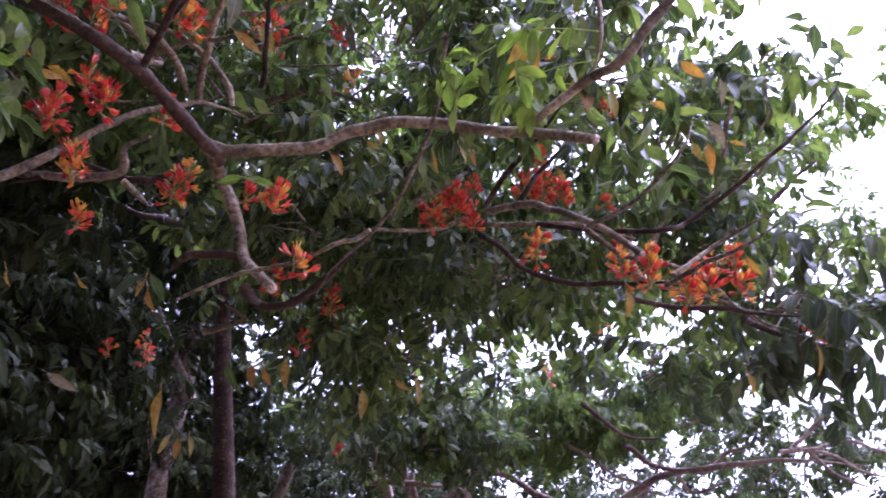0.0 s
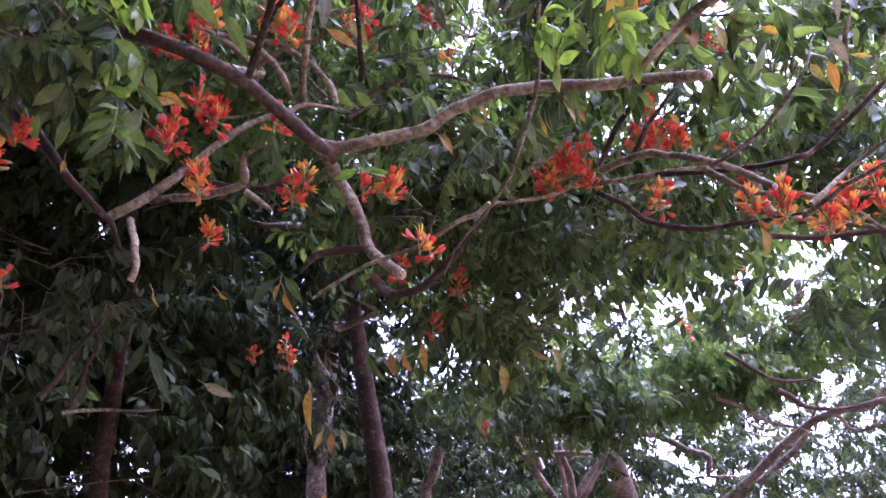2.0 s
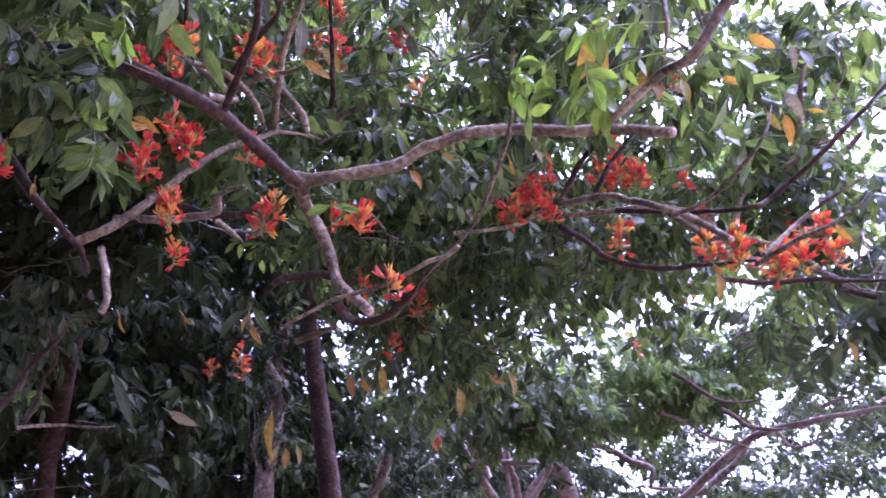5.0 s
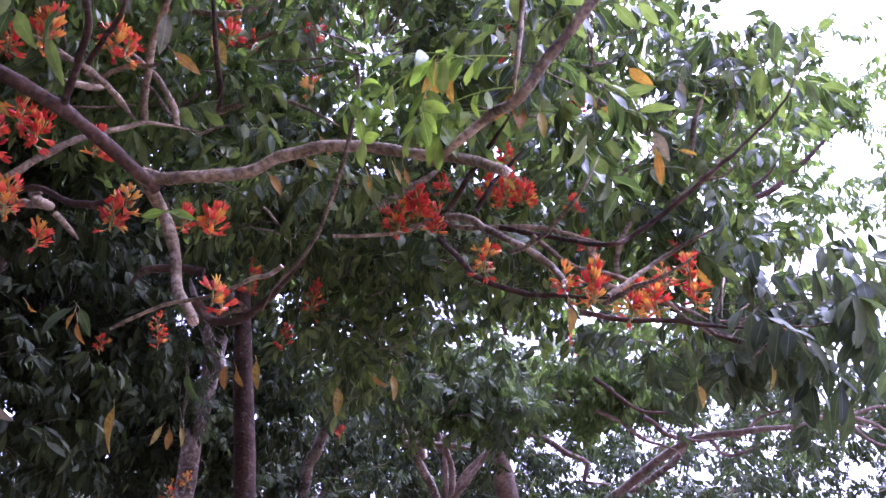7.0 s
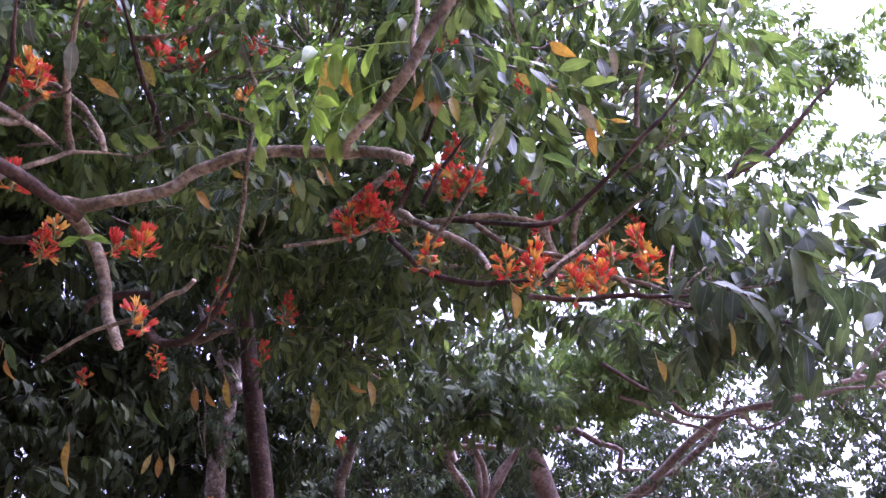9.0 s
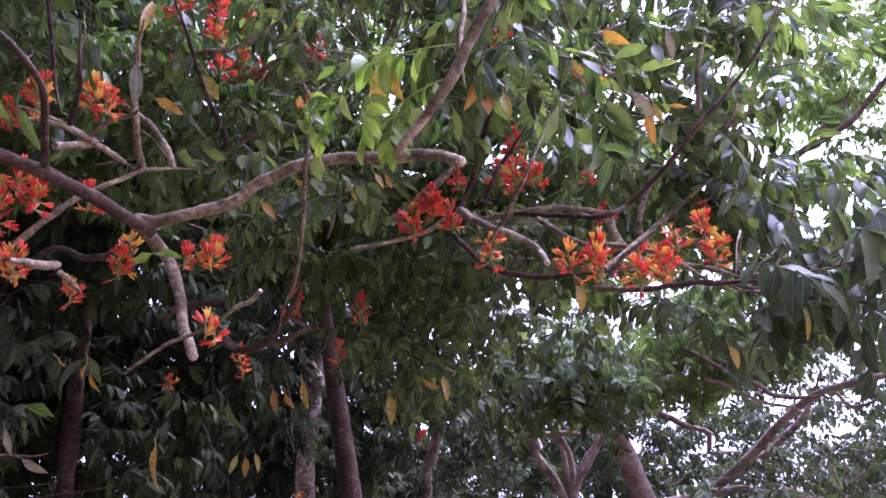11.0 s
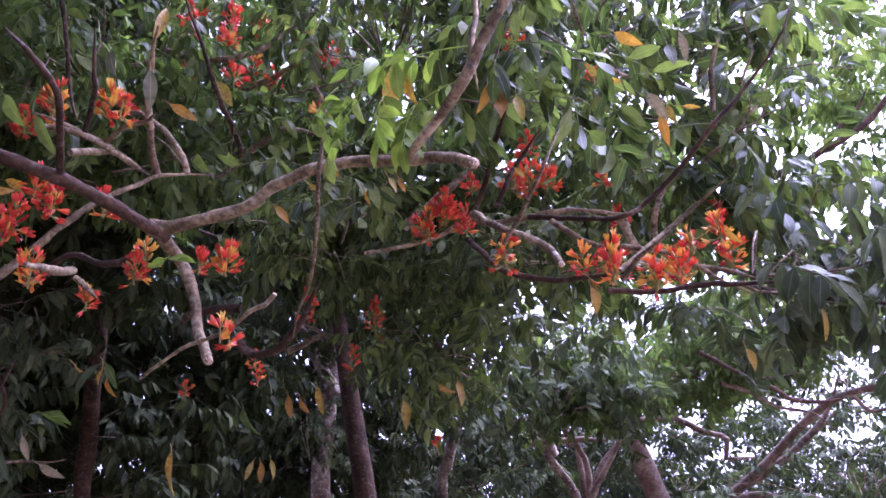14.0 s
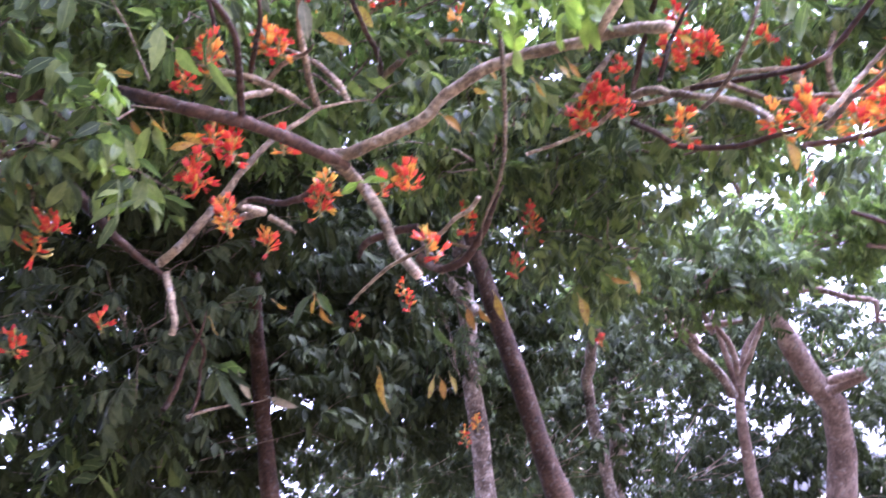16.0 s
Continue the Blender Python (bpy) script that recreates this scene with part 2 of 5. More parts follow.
def tube_arrays(pts, r0, r1, sides=8, rough=0.12, knots=0.0, rng=random, step=None, close=True, crook=0.0, tip=1.0):
    """A limb along a smooth line: tapered, a little crooked, with swellings. Verts, quads."""
    line = spline(pts, step or max(0.012, 1.6 * r0))
    n = len(line)
    if crook:
        o = rng.random() * 90
        line = [c + noise.noise_vector(Vector((o, k * 0.33, 0))) * crook * r0 * min(1, k / 4, (n - 1 - k) / 4) for k, c in enumerate(line)]
    verts, quads = [], []
    side = None
    off = rng.random() * 50
    swell = [rng.random() for _ in range(n)]
    for i, c in enumerate(line):
        t = i / (n - 1)
        d = (line[min(i + 1, n - 1)] - line[max(i - 1, 0)]).normalized()
        side = d.orthogonal().normalized() if side is None else (side - d * side.dot(d)).normalized()
        up = d.cross(side)
        r = (r0 + (r1 - r0) * t) * (tip + (1 - tip) * min(1, (1 - t) / 0.3))
        r *= 1 + rough * noise.noise(Vector((off + i * 0.45, 0, 0))) + (knots if swell[i] > 0.9 else 0)
        for k in range(sides):
            a = 2 * math.pi * k / sides
            w = 1 + rough * 0.7 * noise.noise(Vector((off + 3 * math.cos(a), 3 * math.sin(a), i * 0.5)))
            verts.append(c + (side * math.cos(a) + up * math.sin(a)) * r * w)
        if i:
            for k in range(sides):
                a, b = (i - 1) * sides + k, (i - 1) * sides + (k + 1) % sides
                quads.append((a, b, b + sides, a + sides))
    if close:
        for ring, c, d in ((0, line[0], (line[0] - line[1]).normalized()), (n - 1, line[-1], (line[-1] - line[-2]).normalized())):
            base, s = len(verts), ring * sides
            rr = r0 if ring == 0 else r1 * tip
            for k in range(sides):
                verts.append(c + d * rr * 0.35 + (verts[s + k] - c) * 0.25)
            for k in range(sides):
                quads.append((s + k, s + (k + 1) % sides, base + (k + 1) % sides, base + k))
            for k in range(1, sides // 2):
                quads.append((base + k - 1, base + k, base + sides - 1 - k, base + (sides - k) % sides))
    return [tuple(v) for v in verts], quads


def branch(tree, pts, r0, r1, material=None, name="branch", sides=10, cut=False, label="", knots=0.09):
    v, q = tube_arrays(pts, r0, r1, sides, 0.17, knots, crook=0.25 if name == "trunk" else 0.4, tip=1.0 if cut else 0.35)
    mats, idx = [material or BARK], None
    if cut:
        mats.append(CUT)
        idx = [0] * len(q)
        k = sides + sides // 2 - 1
        idx[-k:] = [1] * k
    return part(name, quads_mesh(name, v, q, None, mats, idx), None, tree, label)


# ---------------------------------------------------------------- leaves
def leaflet_arrays(length, width, droop, fold, curl, rows, rng):
    """One blade along +X: folded at the midrib, drooping, pointed. Verts, quads, uv."""
    prof = [0.10, 0.62, 0.95, 1.0, 0.85, 0.55, 0.06] if rows >= 6 else ([0.12, 0.9, 0.92, 0.06] if rows == 3 else [0.15, 1.0, 0.08])
    n = len(prof)
    across = (-1, 1) if rows == 2 else (-1, 0, 1)
    w0 = len(across)
    v, q, uv = [], [], []
    twist = rng.uniform(-0.5, 0.5)
    wave = rng.uniform(0, 6)
    x, z, ang = 0.0, 0.0, 0.0
    for i, w in enumerate(prof):
        t = i / (n - 1)
        if i:
            ang = -droop * t
            x += math.cos(ang) * length / (n - 1)
            z += math.sin(ang) * length / (n - 1)
        hw = width * 0.5 * w
        for s in across:
            tw = twist * t
            y = s * hw * math.cos(fold) * math.cos(tw)
            zz = z + abs(s) * hw * math.sin(fold) + s * hw * math.sin(tw) + (0.06 * width * math.sin(wave + 7 * t) * s if rows >= 6 else 0)
            v.append((x, y + curl * t * t * length, zz))
            uv.append((s, t))
        if i:
            a = (i - 1) * w0
            q += [(a + k, a + k + 1, a + k + 1 + w0, a + k + w0) for k in range(w0 - 1)]
    return np.array(v), np.array(q), np.array(uv)


def euler_np(rx, ry, rz):
    return np.array(Euler((rx, ry, rz)).to_matrix())


def compound_leaf(seed, pairs=6, length=0.3, blade=0.1, width=0.032, rows=6, hang=0.5, sag=0.7):
    """A pinnate leaf along +X: a thin drooping stalk with blades in uneven pairs and one at the tip."""
    rng = random.Random(seed)
    V, Q, U = [], [], []

    def add(v, q, uv):
        Q.append(q + sum(len(a) for a in V))
        V.append(v)
        U.append(uv)

    n = pairs + 2
    pts, ang = [(0.0, 0.0, 0.0)], 0.15
    bend = rng.uniform(-0.25, 0.25)
    for i in range(1, n + 1):
        ang -= sag / n
        pts.append((pts[-1][0] + math.cos(ang) * length / n, bend * length * (i / n) ** 2, pts[-1][2] + math.sin(ang) * length / n))
    v, q = tube_arrays(pts if rows >= 6 else pts[::3] + pts[-1:], 0.0026 * length / 0.3, 0.0012 * length / 0.3, 4 if rows >= 6 else 3, 0.0, 0.0, rng, length, False)
    add(np.array(v), np.array(q), np.full((len(v), 2), 0.0))
    for i in range(2, n + 1):
        p = np.array(pts[i])
        for s in ((-1, 1) if i < n else (0,)):
            if rng.random() < 0.08:
                continue
            f = rng.uniform(0.75, 1.12) * (0.8 + 0.25 * math.sin(math.pi * (i - 1) / n))
            lv, lq, lu = leaflet_arrays(blade * f, width * f * rng.uniform(0.85, 1.15), rng.uniform(0.1, 0.7), rng.uniform(0.05, 0.4),
                                        rng.uniform(-0.12, 0.12), rows, rng)
            yaw = s * rng.uniform(0.75, 1.25) + rng.uniform(-0.15, 0.15)
            pitch = hang * rng.uniform(0.3, 1.5) + (0.3 if s == 0 else 0)
            m = euler_np(0, 0, yaw) @ euler_np(0, pitch, 0) @ euler_np(rng.uniform(-0.5, 0.5) + s * 0.15, 0, 0)
            jitter = np.array([rng.uniform(-0.012, 0.012), 0, 0])
            add(lv @ m.T + p + jitter, lq, lu)
    return np.concatenate(V), np.concatenate(Q), np.concatenate(U)


BROAD_LEAVES = [compound_leaf(30 + s, 3 + s % 3, 0.22 + 0.02 * (s % 4), 0.106, 0.042, 6, 0.75 + 0.15 * (s % 5), 0.4 + 0.2 * (s % 4)) for s in range(10)]
NEAR_LEAVES = [compound_leaf(s, 5 + s % 3, 0.24 + 0.02 * (s % 4), 0.088, 0.033, 6, 0.7 + 0.15 * (s % 5), 0.4 + 0.2 * (s % 4)) for s in range(14)]
YOUNG_LEAVES = [compound_leaf(60 + s, 4 + s % 2, 0.24, 0.09, 0.039, 6, 0.3 + 0.25 * (s % 4), 0.5) for s in range(8)]
MID_LEAVES = [compound_leaf(100 + s, 5 + s % 3, 0.28, 0.105, 0.039, 3, 0.65 + 0.14 * (s % 5), 0.4 + 0.2 * (s % 4)) for s in range(10)]
FAR_LEAVES = [compound_leaf(200 + s, 6, 0.32, 0.105, 0.043, 2, 0.45 + 0.14 * (s % 5), 0.4 + 0.2 * (s % 4)) for s in range(8)]
LEAF_MESH = {}


def leaf_mesh(i, material, source):
    i %= len(source)
    key = (i, material.name, id(source))
    if key not in LEAF_MESH:
        v, q, u = source[i]
        LEAF_MESH[key] = quads_mesh("leaf", v, q, u, [material])
    return LEAF_MESH[key]


def leaf_pose(p, heading, elev, roll, s):
    m = Matrix.Translation(p) @ Euler((0, 0, heading)).to_matrix().to_4x4() @ Euler((0, -elev, 0)).to_matrix().to_4x4() @ Euler((roll, 0, 0)).to_matrix().to_4x4()
    return m @ Matrix.Diagonal((s, s, s, 1))


# blossom on old wood hangs free: no leaf within a hand's width before it
BLOSSOM = [(0.04, 2.58, 3.04), (0.36, 2.55, 3.10), (0.28, 2.28, 2.76), (0.54, 2.17, 2.63), (0.70, 2.20, 2.59), (0.88, 2.34, 2.69), (-0.69, 1.93, 2.76),
           (-0.45, 1.96, 2.73), (-0.33, 1.76, 2.45), (-0.88, 1.74, 2.90), (-0.87, 1.73, 2.69), (-0.88, 1.76, 3.22), (-0.66, 1.74, 3.15)]
OPEN_TO = Vector((0.3, 0.0, 1.75))


def hides_blossom(p):
    for b in BLOSSOM:
        b = Vector(b)
        way = OPEN_TO - b
        t = max(0.0, min(0.55, (p - b).dot(way) / way.length_squared))
        if (b + way * t - p).length < 0.15:
            return True
    return False


class Crown:
    """Collects the leaves and twigs of a tree, to be joined or set out one by one."""

    def __init__(self, tree, seed):
        self.tree, self.rng = tree, random.Random(seed)
        self.leaves, self.tv, self.tq = [], [], []

    def twig(self, pts, r0, r1, sides=4):
        v, q = tube_arrays(pts, r0, r1, sides, 0.1, 0.0, self.rng, 0.09, False)
        base = len(self.tv)
        self.tv += v
        self.tq += [tuple(i + base for i in f) for f in q]

    def clump(self, centre, radius, twigs, scale=1.0, root=None, spread=1.0, leaves=5, up=0.25, stem=0.0035):
        """A mass of leafy twigs inside an ellipsoid, fed from the root by thin branchlets."""
        rng, c = self.rng, Vector(centre)
        root = Vector(root) if root else c - Vector((0, 0, radius[2] * 0.6))
        for _ in range(twigs):
            while True:
                u = Vector((rng.uniform(-1, 1), rng.uniform(-1, 1), rng.uniform(-1, 1)))
                if u.length < 1:
                    break
            p = c + Vector((u.x * radius[0], u.y * radius[1], u.z * radius[2]))
            out = (p - root)
            h = math.atan2(out.y, out.x) + rng.gauss(0, 0.8)
            e = up + rng.gauss(0, 0.35)
            d = Vector((math.cos(h) * math.cos(e), math.sin(h) * math.cos(e), math.sin(e)))
            ln = scale * rng.uniform(0.16, 0.34)
            tip = p + d * ln + Vector((0, 0, -0.12 * ln))
            mid = p + d * ln * 0.5 + Vector((0, 0, 0.04 * ln))
            if stem and rng.random() < 0.6 and out.length < 1.2 * scale + 0.5:
                sag = Vector((rng.uniform(-0.1, 0.1), rng.uniform(-0.1, 0.1), rng.uniform(-0.12, 0.06))) * out.length
                self.twig([root.lerp(p, 0.35), root.lerp(p, 0.65) + sag, p, mid, tip], stem * 1.5, stem * 0.5)
            elif stem:
                self.twig([p, mid, tip], stem, stem * 0.5)
            for k in range(leaves):
                t = (k + 0.6 * rng.random()) / leaves
                q = p.lerp(tip, t)
                side = 1 if k % 2 else -1
                hh = h + side * rng.uniform(0.4, 1.3) * spread
                leaf = (leaf_pose(q, hh, rng.gauss(-0.15, 0.4), rng.gauss(0, 0.3), scale * rng.uniform(0.75, 1.15)), rng.randrange(1000))
                if q.y > 3.5 or not hides_blossom(leaf[0] @ Vector((0.16, 0, -0.03))):
                    self.leaves.append(leaf)

    def leaf_at(self, p, heading, elev, scale):
        """One leaf at a chosen place."""
        self.leaves.append((leaf_pose(p, heading, elev, self.rng.gauss(0, 0.2), scale), self.rng.randrange(1000)))

    def set_out(self, material, source=None):
        """Each leaf as an object of its own."""
        for m, k in self.leaves:
            ob = part("leaf", leaf_mesh(k, material, source or NEAR_LEAVES), None, self.tree)
            ob.matrix_basis = m
        self.leaves = []

    def join(self, name, source, material):
        """All leaves collected so far as one mesh."""
        groups = {}
        for m, k in self.leaves:
            groups.setdefault(k % len(source), []).append(np.array(m))
        V, Q, U, base = [], [], [], 0
        for k, ms in groups.items():
            v, q, u = source[k]
            ms = np.array(ms)
            w = np.einsum("nij,vj->nvi", ms[:, :3, :3], v) + ms[:, None, :3, 3]
            V.append(w.reshape(-1, 3))
            Q.append((q[None] + (base + np.arange(len(ms)) * len(v))[:, None, None]).reshape(-1, 4))
            U.append(np.tile(u, (len(ms), 1)))
            base += len(ms) * len(v)
        if V:
            ob = part(name, quads_mesh(name, np.concatenate(V), np.concatenate(Q), np.concatenate(U), [material]), None, self.tree)
            tagged(ob, kind="stuff")
        self.leaves = []

    def twigs_done(self, material=None, name="brushwood"):
        if self.tv:
            ob = part(name, quads_mesh(name, self.tv, self.tq, None, [material or TWIG]), None, self.tree)
            tagged(ob, kind="stuff")
        self.tv, self.tq = [], []


# ---------------------------------------------------------------- flowers
def flower_mesh(seed, petal, base):
    """A pea flower along +X: a cup, an upturned flag, two wings, a keel and some stamens."""
    rng = random.Random(seed)
    V, Q, M = [], [], []

    def add(v, q, m):
        n = len(V)
        V.extend(v)
        Q.extend(tuple(i + n for i in f) for f in q)
        M.extend([m] * len(q))

    v, q = tube_arrays([(0, 0, 0), (0.006, 0, 0.0005), (0.013, 0, 0.002), (0.017, 0, 0.003)], 0.0022, 0.0062, 7, 0.05, 0.0, rng, 0.004, False)
    add(v, q, 1)

    def petal_strip(origin, yaw, pitch, length, width, bend, cup):
        m = Euler((0, 0, yaw)).to_matrix() @ Euler((0, -pitch, 0)).to_matrix()
        vs, qs, x, z, a = [], [], 0.0, 0.0, 0.0
        for i, w in enumerate((0.45, 0.9, 1.0, 0.75, 0.3)):
            if i:
                a += bend / 4
                x += math.cos(a) * length / 4
                z += math.sin(a) * length / 4
            for s in (-1, 0, 1):
                p = Vector((x, s * width * 0.5 * w, z + abs(s) * cup * w * width))
                vs.append(tuple(Vector(origin) + m @ p))
            if i:
                b = (i - 1) * 3
                qs += [(b, b + 1, b + 4, b + 3), (b + 1, b + 2, b + 5, b + 4)]
        add(vs, qs, 0)

    petal_strip((0.013, 0, 0.004), rng.uniform(-0.2, 0.2), 0.3, 0.033, 0.015, rng.uniform(0.2, 0.8), -0.25)
    for s in (-1, 1):
        petal_strip((0.014, s * 0.004, 0.001), s * rng.uniform(0.05, 0.3), -0.05, 0.033, 0.009, rng.uniform(0.0, 0.6), 0.3)
    petal_strip((0.014, 0, -0.003), 0, -0.15, 0.034, 0.009, 0.4, 0.4)
    for k in range(3):
        v, q = tube_arrays([(0.015, 0, 0.002), (0.028, 0.003 * (k - 1), 0.003), (0.033, 0.006 * (k - 1), 0.007)], 0.0008, 0.0006, 3, 0.0, 0.0, rng, 0.012, False)
        add(v, q, 1)
    return quads_mesh("flower", V, Q, None, [petal, base], M)


def bud_mesh(seed, petal):
    """A closed, curved bud."""
    rng = random.Random(seed)
    v, q = tube_arrays([(0, 0, 0), (0.008, 0, 0.001), (0.017, 0, 0.003), (0.027, 0, 0.008), (0.033, 0, 0.012)], 0.003, 0.0028, 7, 0.1, 0.0, rng, 0.005)
    v = [(x, y * (1 + 1.2 * math.sin(min(1, max(0, x) / 0.033) * math.pi)), z + (z - 0.25 * x) * 0.9 * math.sin(min(1, max(0, x) / 0.033) * math.pi)) for x, y, z in v]
    return quads_mesh("bud", v, q, None, [petal])


FLOWERS = [flower_mesh(s, PETAL, STALK if s % 2 else PETAL_Y) for s in range(6)]
FLOWERS_Y = [flower_mesh(20 + s, PETAL_Y, PETAL_Y if s % 2 else STALK) for s in range(3)]
BUDS = [bud_mesh(40 + s, (PETAL, PETAL_Y, STALK)[s % 3]) for s in range(3)]
CLUSTERS = [0]


def flower_cluster(tree, at, size=0.06, count=14, yellow=0.25, lean=(0, 0, 0.3), label="cluster of orange-red pea flowers"):
    """Short sprays off old wood: a stalk with flowers set round it."""
    CLUSTERS[0] += 1
    rng = random.Random(500 + CLUSTERS[0])
    axis = Vector(lean).normalized()
    c = Vector(at)
    holder = None
    v, q = [], []

    def stalk(pts, r0, r1):
        a, b = tube_arrays(pts, r0, r1, 5, 0.05, 0.0, rng, 0.01, False)
        n = len(v)
        v.extend(a)
        q.extend(tuple(i + n for i in f) for f in b)

    foot = -axis * size * 0.55
    stalk([foot, foot * 0.4 + Vector((rng.uniform(-0.006, 0.006), 0, 0)), axis * size * 0.5, axis * size * 0.9], 0.003, 0.0015)
    places = []
    for i in range(int(count * 2.6)):
        t = rng.uniform(-0.6, 1.0)
        p = axis * size * t * 0.8
        d = Vector((rng.gauss(0, 0.9), rng.gauss(0, 0.9), rng.gauss(0.5, 0.65))).normalized()
        d = (d + axis * 0.35 * t).normalized()
        e = p + d * size * rng.uniform(0.08, 0.38)
        stalk([p, p.lerp(e, 0.5) + Vector((0, 0, 0.003)), e], 0.0013, 0.0012)
        places.append((e, d))
    holder = part("raceme", quads_mesh("raceme", v, q, None, [STALK]), None, tree, label)
    holder.location = c
    for e, d in places:
        k = rng.random()
        me = rng.choice(FLOWERS_Y) if k < yellow else (rng.choice(BUDS) if k < yellow + 0.15 else rng.choice(FLOWERS))
        ob = part("flower" if me.name.startswith("flower") else "bud", me, None, holder)
        turn = d.to_track_quat("X", "Z").to_matrix().to_4x4()
        s = rng.uniform(0.55, 0.92)
        ob.matrix_basis = Matrix.Translation(e) @ turn @ Matrix.Rotation(rng.uniform(-1, 1), 4, "X") @ Matrix.Diagonal((s, s, s, 1))
    return holder


def single_leaf(tree, at, length, heading=0.0, hang=1.4, material=None, width=0.42, label="yellowed leaf about to fall"):
    """One blade that hangs by its stalk."""
    rng = random.Random(int(abs(at[0] * 991) + abs(at[1] * 577) + at[2] * 313))
    v, q, u = leaflet_arrays(length, length * width * rng.uniform(0.72, 1.05), rng.uniform(0.0, 1.0), rng.uniform(0.15, 0.75), rng.uniform(-0.22, 0.22), 6, rng)
    sv, sq = tube_arrays([(-0.02, 0, 0.01), (-0.01, 0, 0.005), (0.002, 0, 0)], 0.0012, 0.0012, 4, 0.0, 0.0, rng, 0.02, False)
    q = np.concatenate([q, np.array(sq) + len(v)])
    u = np.concatenate([u, np.zeros((len(sv), 2))])
    v = np.concatenate([v, np.array(sv)])
    ob = part("leaf", quads_mesh("leaf", v, q, u, [material or OLD]), None, tree, label)
    a = hang if abs(heading) < 1.5 else math.pi - hang
    axis = Vector((math.cos(a), rng.uniform(-0.35, 0.2), -math.sin(a))).normalized()
    face = Vector((rng.uniform(-0.9, 0.9), -1, rng.uniform(-0.7, 0.4)))
    side = face.cross(axis).normalized()
    turn = Matrix((axis, side, axis.cross(side))).transposed().to_4x4()
    ob.matrix_basis = Matrix.Translation(at) @ turn
    return ob


# ---------------------------------------------------------------- ground
def ground_material():
    m, nt = mat("leaf_litter")
    co = nt.nodes.new("ShaderNodeTexCoord")
    a = nd(nt, "ShaderNodeTexNoise", Scale=0.6, Detail=6.0)
    b = nd(nt, "ShaderNodeTexVoronoi", Scale=14.0)
    for n in (a, b):
        nt.links.new(co.outputs["Object"], n.inputs["Vector"])
    col = ramp(nt, a.outputs["Fac"], [(0.35, (0.09, 0.068, 0.043)), (0.55, (0.15, 0.118, 0.075)), (0.7, (0.085, 0.1, 0.042))])
    tone = nt.nodes.new("ShaderNodeRGBToBW")
    nt.links.new(b.outputs["Color"], tone.inputs[0])
    col = mixc(nt, 0.6, col, ramp(nt, tone.outputs[0], [(0.2, (0.45, 0.42, 0.4)), (0.8, (1.3, 1.25, 1.1))]), "MULTIPLY")
    bmp = nd(nt, "ShaderNodeBump", Strength=0.8, Distance=0.03)
    nt.links.new(b.outputs["Distance"], bmp.inputs["Height"])
    bs = nd(nt, "ShaderNodeBsdfPrincipled", Roughness=0.95)
    nt.links.new(col, bs.inputs["Base Color"])
    nt.links.new(bmp.outputs["Normal"], bs.inputs["Normal"])
    out = nt.nodes.new("ShaderNodeOutputMaterial")
    nt.links.new(bs.outputs[0], out.inputs[0])
    return m


gx = np.concatenate([[-400, -120, -50], np.linspace(-25, 25, 41), [50, 120, 400]])
gv = [(x, y, 0.12 * noise.noise(Vector((x * 0.13, y * 0.13, 0))) - 0.05 if max(abs(x), abs(y)) < 60 else 0.0) for y in gx for x in gx]
gn = len(gx)
gq = [(j * gn + i, j * gn + i + 1, (j + 1) * gn + i + 1, (j + 1) * gn + i) for j in range(gn - 1) for i in range(gn - 1)]
ground = new("ground", quads_mesh("ground", gv, gq, None, [ground_material()]))
tagged(ground, "bare soil with brown leaf litter under trees", "ground", kind="structure")

near_tree = thing("tree", "flowering evergreen tree with crooked grey limbs and orange-red blossom", "tree")
branch(near_tree, [(-2.02, 1.3, -0.1), (-2.0, 1.38, 1.4), (-2.02, 1.42, 2.8), (-1.97, 1.41, 3.75), (-1.9, 1.43, 3.92), (-1.75, 1.45, 3.9)], 0.085, 0.042, BARK_DARK_SHADED, name="trunk", sides=14)
branch(near_tree, [(-1.936, 1.403, 3.924), (-1.744, 1.541, 3.540), (-1.611, 1.590, 3.296), (-1.446, 1.627, 3.087), (-1.300, 1.643, 2.910), (-1.177, 1.651, 2.735), (-1.096, 1.662, 2.644), (-1.065, 1.691, 2.605), (-1.081, 1.761, 2.575)], 0.0422, 0.0143, BARK_DARK_SHADED, name="bough", sides=14)
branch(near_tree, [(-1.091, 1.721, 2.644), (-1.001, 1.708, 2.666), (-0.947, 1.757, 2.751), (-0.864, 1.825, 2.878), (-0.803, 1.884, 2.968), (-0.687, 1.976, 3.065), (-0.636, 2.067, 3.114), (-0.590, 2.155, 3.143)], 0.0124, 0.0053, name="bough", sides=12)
# same limb as the next; its shade up to the fork is painted as darker bark
branch(near_tree, [(-1.813, 1.871, 3.519), (-1.598, 1.937, 3.494), (-1.119, 1.610, 3.142), (-0.882, 1.494, 2.962), (-0.763, 1.524, 2.893), (-0.704, 1.586, 2.873), (-0.655, 1.717, 2.860), (-0.581, 1.839, 2.813), (-0.568, 1.875, 2.800)], 0.0190, 0.0165, BARK_DARK_SHADED, name="bough", sides=14, cut=True)
branch(near_tree, [(-0.600, 1.820, 2.828), (-0.581, 1.850, 2.810), (-0.572, 1.941, 2.778), (-0.522, 1.941, 2.652), (-0.493, 1.921, 2.557), (-0.390, 1.802, 2.416)], 0.0180, 0.0118, sides=14, cut=True)
